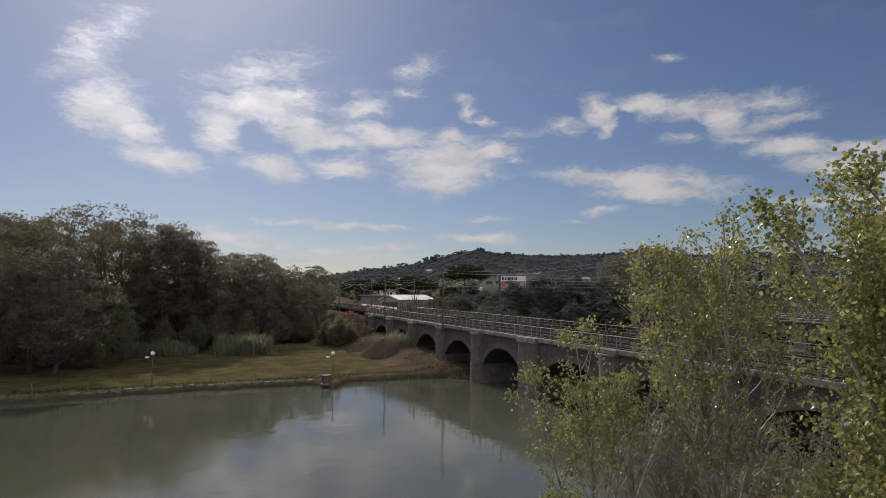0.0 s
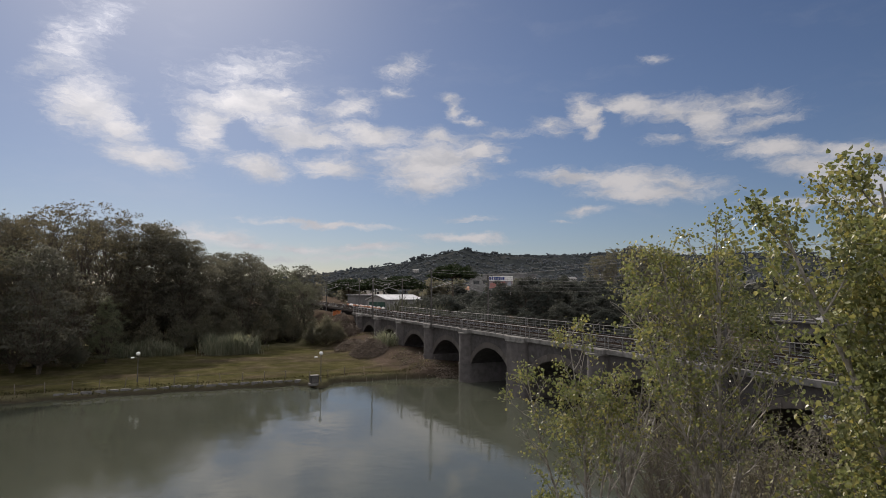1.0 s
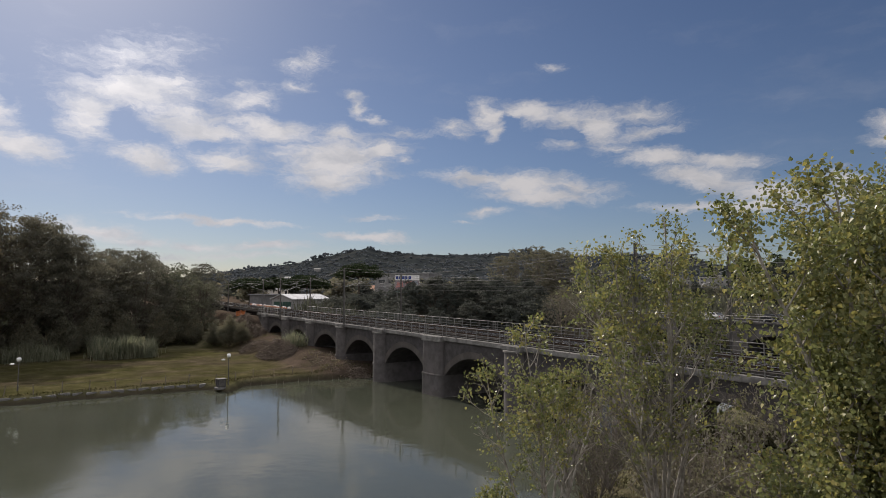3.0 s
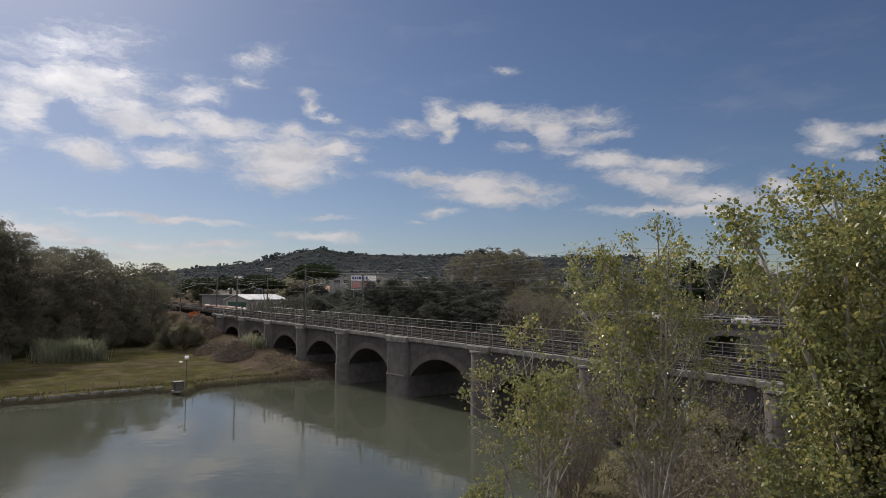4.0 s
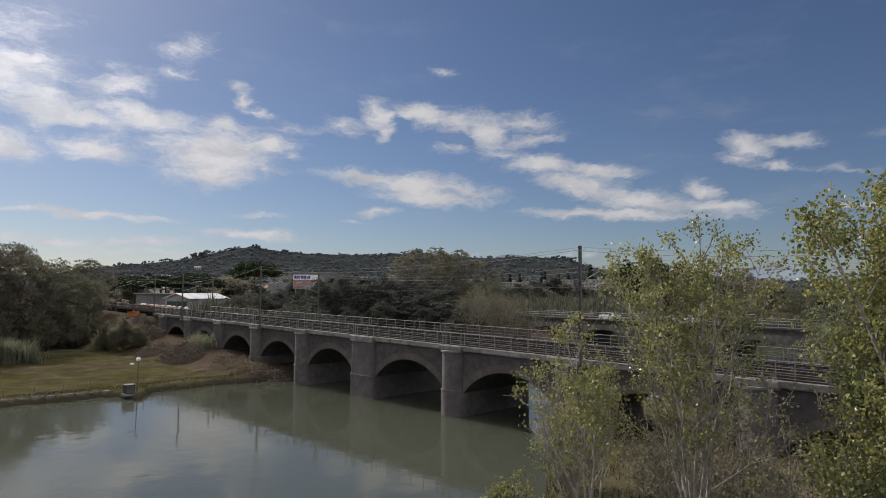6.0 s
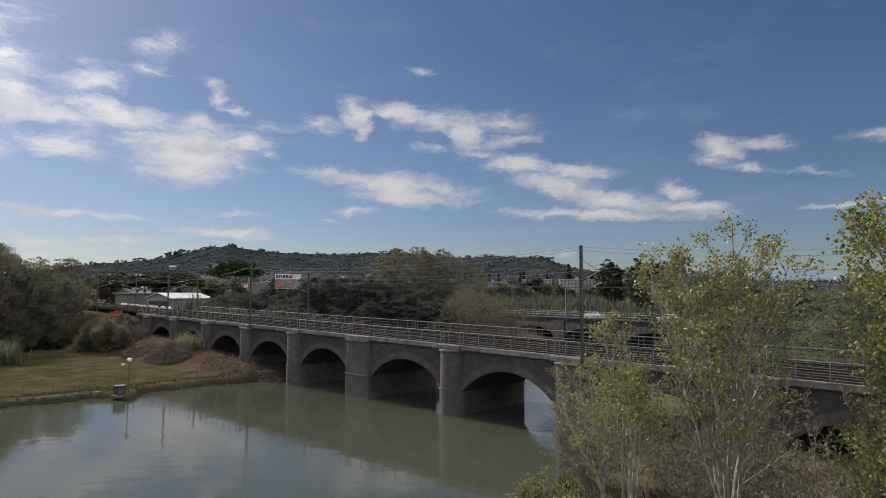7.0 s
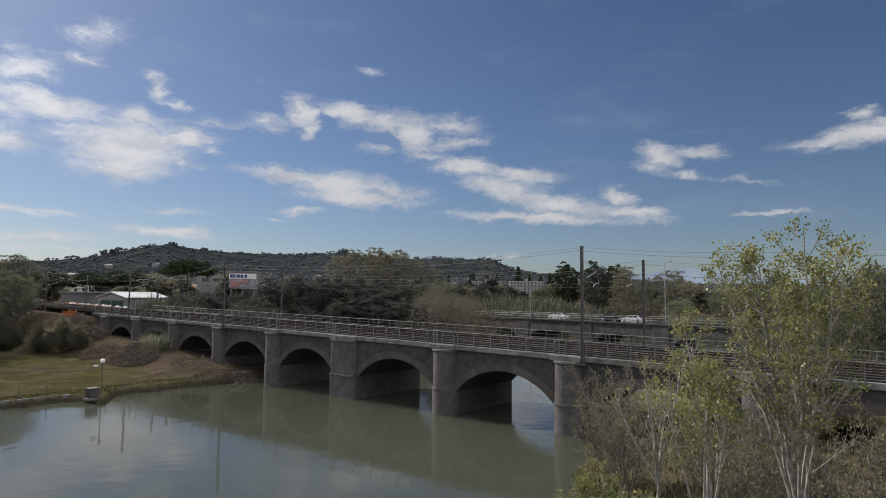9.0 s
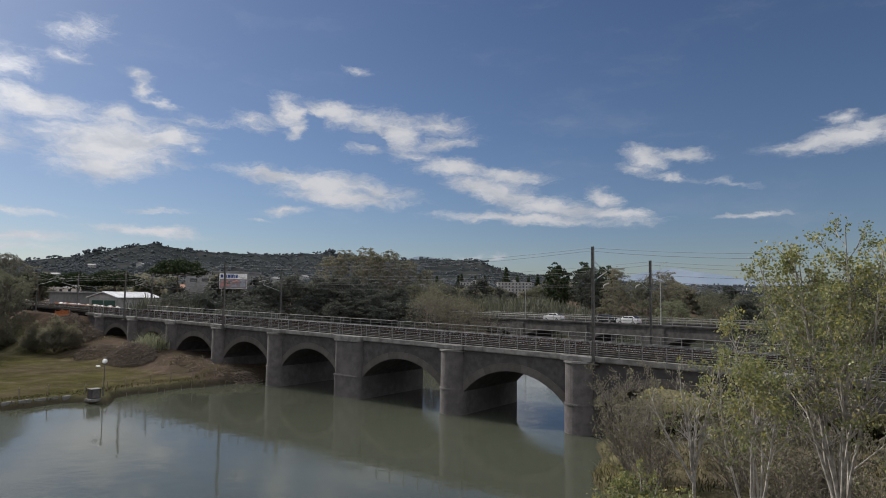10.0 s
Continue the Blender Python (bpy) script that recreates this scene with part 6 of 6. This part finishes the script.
far_wide_tree = tree("far_tree", 79, on_ground(-150.0, 290.0), 9.0, "grey-brown tree far off on the plain", GREY_LEAF, DARK_BARK, stems=3, lean=0.3, limb=3.2, twigs=27, low=0.1, r0=0.2,
                     spread=0.8, size=0.75, per=5, upright=0.4, sides=3, group="far trees")
for i in range(110):                                    # a loose belt of trees farther off
    a = radians(84 + 92 * (i + g.uniform(-0.4, 0.4)) / 110)
    r = g.uniform(230, 520)
    proto, h0 = ((far_tree, 10), (far_wide_tree, 9))[i % 2]
    stand(proto, 32 + r * math.cos(a), -40 + r * math.sin(a), g.uniform(6.0, 10.5), h0, g.uniform(0, 360), wide=1.6)
for x, y, h in ((-33.0, 39.5, 9.6), (-27.0, 38.5, 8.6), (-36.0, 43.5, 9.0), (-24.5, 44.5, 7.6), (-31.0, 44.0, 9.4)):
    stand(bare_tree, x, y, h, 10.5, g.uniform(0, 360), wide=1.25)
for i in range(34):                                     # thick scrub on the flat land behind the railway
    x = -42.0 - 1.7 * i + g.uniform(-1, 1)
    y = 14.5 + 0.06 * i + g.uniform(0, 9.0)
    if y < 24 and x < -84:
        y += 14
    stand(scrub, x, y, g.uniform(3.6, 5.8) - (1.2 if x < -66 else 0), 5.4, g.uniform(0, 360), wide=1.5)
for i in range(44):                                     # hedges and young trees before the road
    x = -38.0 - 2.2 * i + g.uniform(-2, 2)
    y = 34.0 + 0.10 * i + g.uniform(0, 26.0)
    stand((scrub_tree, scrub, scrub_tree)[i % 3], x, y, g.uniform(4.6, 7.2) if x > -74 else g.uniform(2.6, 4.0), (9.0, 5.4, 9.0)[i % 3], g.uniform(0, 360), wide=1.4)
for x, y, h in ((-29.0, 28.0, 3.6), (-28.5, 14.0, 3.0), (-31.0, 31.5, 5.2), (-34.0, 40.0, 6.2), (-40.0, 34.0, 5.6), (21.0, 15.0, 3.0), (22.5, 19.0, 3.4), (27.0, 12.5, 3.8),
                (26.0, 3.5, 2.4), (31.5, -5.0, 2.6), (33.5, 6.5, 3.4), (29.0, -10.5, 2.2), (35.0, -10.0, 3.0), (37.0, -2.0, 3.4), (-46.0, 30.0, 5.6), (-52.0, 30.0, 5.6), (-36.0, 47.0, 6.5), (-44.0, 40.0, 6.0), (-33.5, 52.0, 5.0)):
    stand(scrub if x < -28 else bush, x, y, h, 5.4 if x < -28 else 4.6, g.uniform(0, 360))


def pine(seed, x, y, h, r, label):
    """An umbrella pine: a bare trunk under a flat dome of needle tufts."""
    g = np.random.RandomState(seed)
    ob = thing("umbrella_pine", x, y, ground_at(x, y) - 0.1, 0, label, "pine tree", "umbrella pines")
    v, f, tips = [], [], []
    top = Vector((g.uniform(-0.4, 0.4), g.uniform(-0.4, 0.4), h * 0.72))
    tube(v, f, [Vector((0, 0, 0)), top * 0.5 + Vector((0.15, 0.1, 0)), top], [0.4, 0.3, 0.22], 8)
    for k in range(60):
        a, q = k * 2.4, math.sqrt((k + 0.5) / 60)
        e = Vector((r * q * math.cos(a), r * q * math.sin(a), h * (1.0 - 0.20 * q * q) - 0.5))
        tube(v, f, [top - Vector((0, 0, 0.8 * (1 - q))), (top + e) / 2 - Vector((0, 0, 0.25)), e], [0.12, 0.08, 0.03], 4)
        for _ in range(9):
            tips.append(tuple(e + Vector((g.normal(0, r * 0.14), g.normal(0, r * 0.14), g.normal(-0.1, h * 0.05)))))
    raw("trunk", v, f, DARK_BARK, ob)
    lv, lf = leaf_cloud(g, tips, 0.42, 0.42, 22, 0.6)
    raw("crown", lv, lf, PINE_LEAF, ob)


for i, (x, y, top, r) in enumerate(((-150, 41, 15.2, 6.0), (-142.6, 56.1, 18.9, 6.8), (-154, 33, 14.4, 5.5), (-158, 25, 14.2, 6.0), (-162, 47, 14.8, 6.0))):
    pine(80 + i, x, y, top - ground_at(x, y), r, "dark umbrella pine with a broad flat crown")
for i, (x, y, top) in enumerate(((-63.2, 145.7, 20.2), (-54.5, 149.9, 20.6), (-50.1, 157.3, 20.0))):
    crown_tree("cypress_tree", 88 + i, on_ground(x, y), top - ground_at(x, y), "dense dark evergreen tree with a rounded crown", PINE_LEAF, DARK_BARK, width=4.4, low=0.1, peak=0.42,
               sprays=90, spray=1.3, size=0.45, per=60, r0=0.36, lobes=0.22, stems=1, group="evergreens")
spire = tree("conifer_tree", 77, on_ground(-300.0, 500.0), 34.0, "dark pointed conifer beside the flats", PINE_LEAF, DARK_BARK, stems=1, lean=0.02, limb=4.2, twigs=90, low=0.1,
             r0=0.4, spread=0.45, size=0.8, per=5, upright=0.2, taper=0.98, group="conifers by the flats")
for i in range(17):
    stand(spire, -440.0 + 14.0 * i + g.uniform(-4, 4), 470.0 + 2.6 * i + g.uniform(12, 26), g.uniform(24, 28), 34.0, g.uniform(0, 360))
for x, y, h, w in ((-51.5, -38.3, 8.6, 0.7), (25.5, 28.0, 9.5, 1.2)):
    stand(willow, x, y, h, 9.6, g.uniform(0, 360), wide=w)

for x, y, h in ((28.5, 21.5, 11.5), (33.5, 25.0, 13.0), (38.0, 17.0, 12.5), (30.0, 38.0, 12.5)):
    stand(olive, x, y, h, 14.0, g.uniform(0, 360), wide=1.1)

# ---- hills ----
RIDGE = [(-60, 0.9), (-40, 0.8), (-28, 1.6), (-26, 1.9), (-21, 2.65), (-18, 3.1), (-15.8, 3.72), (-13, 4.25), (-10.6, 3.86), (-7, 3.65), (-3, 3.6), (1.9, 3.95), (5.5, 3.55),
         (8.1, 3.45), (11.3, 3.6), (16, 3.35), (17.6, 2.65), (19.7, 2.2), (24, 1.9), (34, 1.3), (60, 1.0)]
EYE = Vector((36, -37, 10))


def hill_spot(b, r):
    d = MID * math.cos(radians(b)) + SIDE * math.sin(radians(b))
    return EYE.x + d.x * r, EYE.y + d.y * r


def hill_height(b, r):
    """Height of the hills at a bearing and a distance."""
    top = 10 + math.tan(radians(np.interp(b, [p[0] for p in RIDGE], [p[1] for p in RIDGE]) - 0.16)) * 1650
    t = (r - 620) / (1650 - 620)
    rise = max(0.0, min(1.0, t)) ** 1.35 if t < 1 else max(0.0, 1 - (r - 1650) / 900)
    fold = 0.5 + 0.5 * noise.noise(Vector((b * 0.16, r * 0.0035, 3.0)))
    return 2 + (top - 2) * rise * (1 - 0.42 * fold * (1 - abs(2 * min(max(t, 0), 1) - 1)))


def canopy(x, y):
    """Rounded tree tops standing close together, with clearings."""
    p = Vector((x, y, 0))
    tops = 1 - min(1.0, noise.voronoi(p * 0.085)[0][0] * 1.15) ** 2
    open_land = min(1.0, max(0.0, (noise.noise(p * 0.0065 + Vector((0, 0, 5))) + 0.30) * 3.5))
    return (3.6 * tops + 2.5 * noise.noise(p * 0.03)) * (0.15 + 0.85 * open_land)


verts, faces = [], []
NB, NR = 640, 150
for i in range(NB + 1):
    b = -50 + 100 * i / NB
    for j in range(NR + 1):
        r = 600 + 1250 * j / NR
        x, y = hill_spot(b, r)
        verts.append((x, y, hill_height(b, r) + canopy(x, y) - 2.0))
for i in range(NB):
    for j in range(NR):
        o = i * (NR + 1) + j
        faces.append((o, o + NR + 1, o + NR + 2, o + 1))
# haze tint in the land's colour, darkened to offset its sunlit slopes
HILL = material("hazy_hill_land", [(0.0, (0.023, 0.027, 0.030)), (0.5, (0.031, 0.036, 0.037)), (1.0, (0.047, 0.048, 0.047))], 0.02, 0.95, 0.0, 0.2, spec=0.0, stain=0.3, stain_scale=0.006)
tagged(raw("hills", verts, faces, HILL, smooth=True), "low wooded hills on the horizon, tinted for haze", "hill", kind="structure")
g = np.random.RandomState(91)
spots = []
while len(spots) < 4200:
    b, q = g.uniform(-40, 44), g.uniform(0, 1)
    r = 640 + 1080 * q ** 0.75
    x, y = hill_spot(b, r)
    dense = noise.noise(Vector((x, y, 5)) * 0.006) + 0.55 * q
    if dense > -0.25 + 0.35 * g.uniform(-1, 1) or q > 0.93:
        spots.append((x, y, hill_height(b, r), (5.0 + 5.5 * g.uniform()) * (1.0 if q < 0.9 else 1.15)))
for b, tall in ((-17.8, 15), (-17.3, 14), (-16.9, 15), (-23.4, 11), (-10.2, 12), (2.0, 15), (2.2, 14), (8.6, 11), (14.6, 12), (15.4, 11), (16.2, 11)):
    x, y = hill_spot(b, 1620)
    spots += [(x + g.normal(0, 3), y + g.normal(0, 3), hill_height(b, 1620) + tall * 0.3, tall) for _ in range(3)]
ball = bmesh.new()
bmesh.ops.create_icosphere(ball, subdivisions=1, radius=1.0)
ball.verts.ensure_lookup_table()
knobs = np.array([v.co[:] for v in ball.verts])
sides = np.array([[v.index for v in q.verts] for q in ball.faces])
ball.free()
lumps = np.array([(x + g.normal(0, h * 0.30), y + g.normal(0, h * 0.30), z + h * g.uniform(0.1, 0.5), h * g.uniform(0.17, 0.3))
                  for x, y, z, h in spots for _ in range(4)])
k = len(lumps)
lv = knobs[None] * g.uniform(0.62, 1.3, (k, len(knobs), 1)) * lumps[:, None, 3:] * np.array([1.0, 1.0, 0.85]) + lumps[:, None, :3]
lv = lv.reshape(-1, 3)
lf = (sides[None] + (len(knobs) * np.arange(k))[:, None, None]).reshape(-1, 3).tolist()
tagged(raw("hill_woods", lv, lf, HAZY_HILL_LEAF, smooth=True), "dense dark woods covering the hills, with a haze tint in the colour", "woods", kind="stuff")
for i, (b, r, w) in enumerate(((-20, 1150, 13), (-17.5, 1300, 12), (-9, 1150, 15), (-7.5, 1180, 13), (-3, 1000, 13), (-0.5, 1050, 12), (-22.5, 1100, 14), (6.5, 900, 13), (12, 950, 14), (-14, 1250, 12))):
    x, y = hill_spot(b, r)
    ob = house(x, y, 50 + 9 * i, w, 10, 2, ROOF_GREY, WALL_GREY, "small pale house on the hillside")
    ob.location.z = hill_height(b, r)
# far mountains: the blue of haze and a faint glow are in their colour
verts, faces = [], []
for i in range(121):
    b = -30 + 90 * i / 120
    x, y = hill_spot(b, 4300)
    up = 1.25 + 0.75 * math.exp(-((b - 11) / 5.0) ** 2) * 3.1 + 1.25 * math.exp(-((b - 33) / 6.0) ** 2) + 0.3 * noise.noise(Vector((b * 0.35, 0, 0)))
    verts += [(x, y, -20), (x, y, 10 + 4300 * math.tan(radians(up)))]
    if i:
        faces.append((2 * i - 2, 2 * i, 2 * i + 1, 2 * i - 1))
tagged(raw("far_mountains", verts, faces, HAZY_MOUNTAIN), "mountains far beyond the hills, coloured pale blue for haze", "mountains", kind="structure")
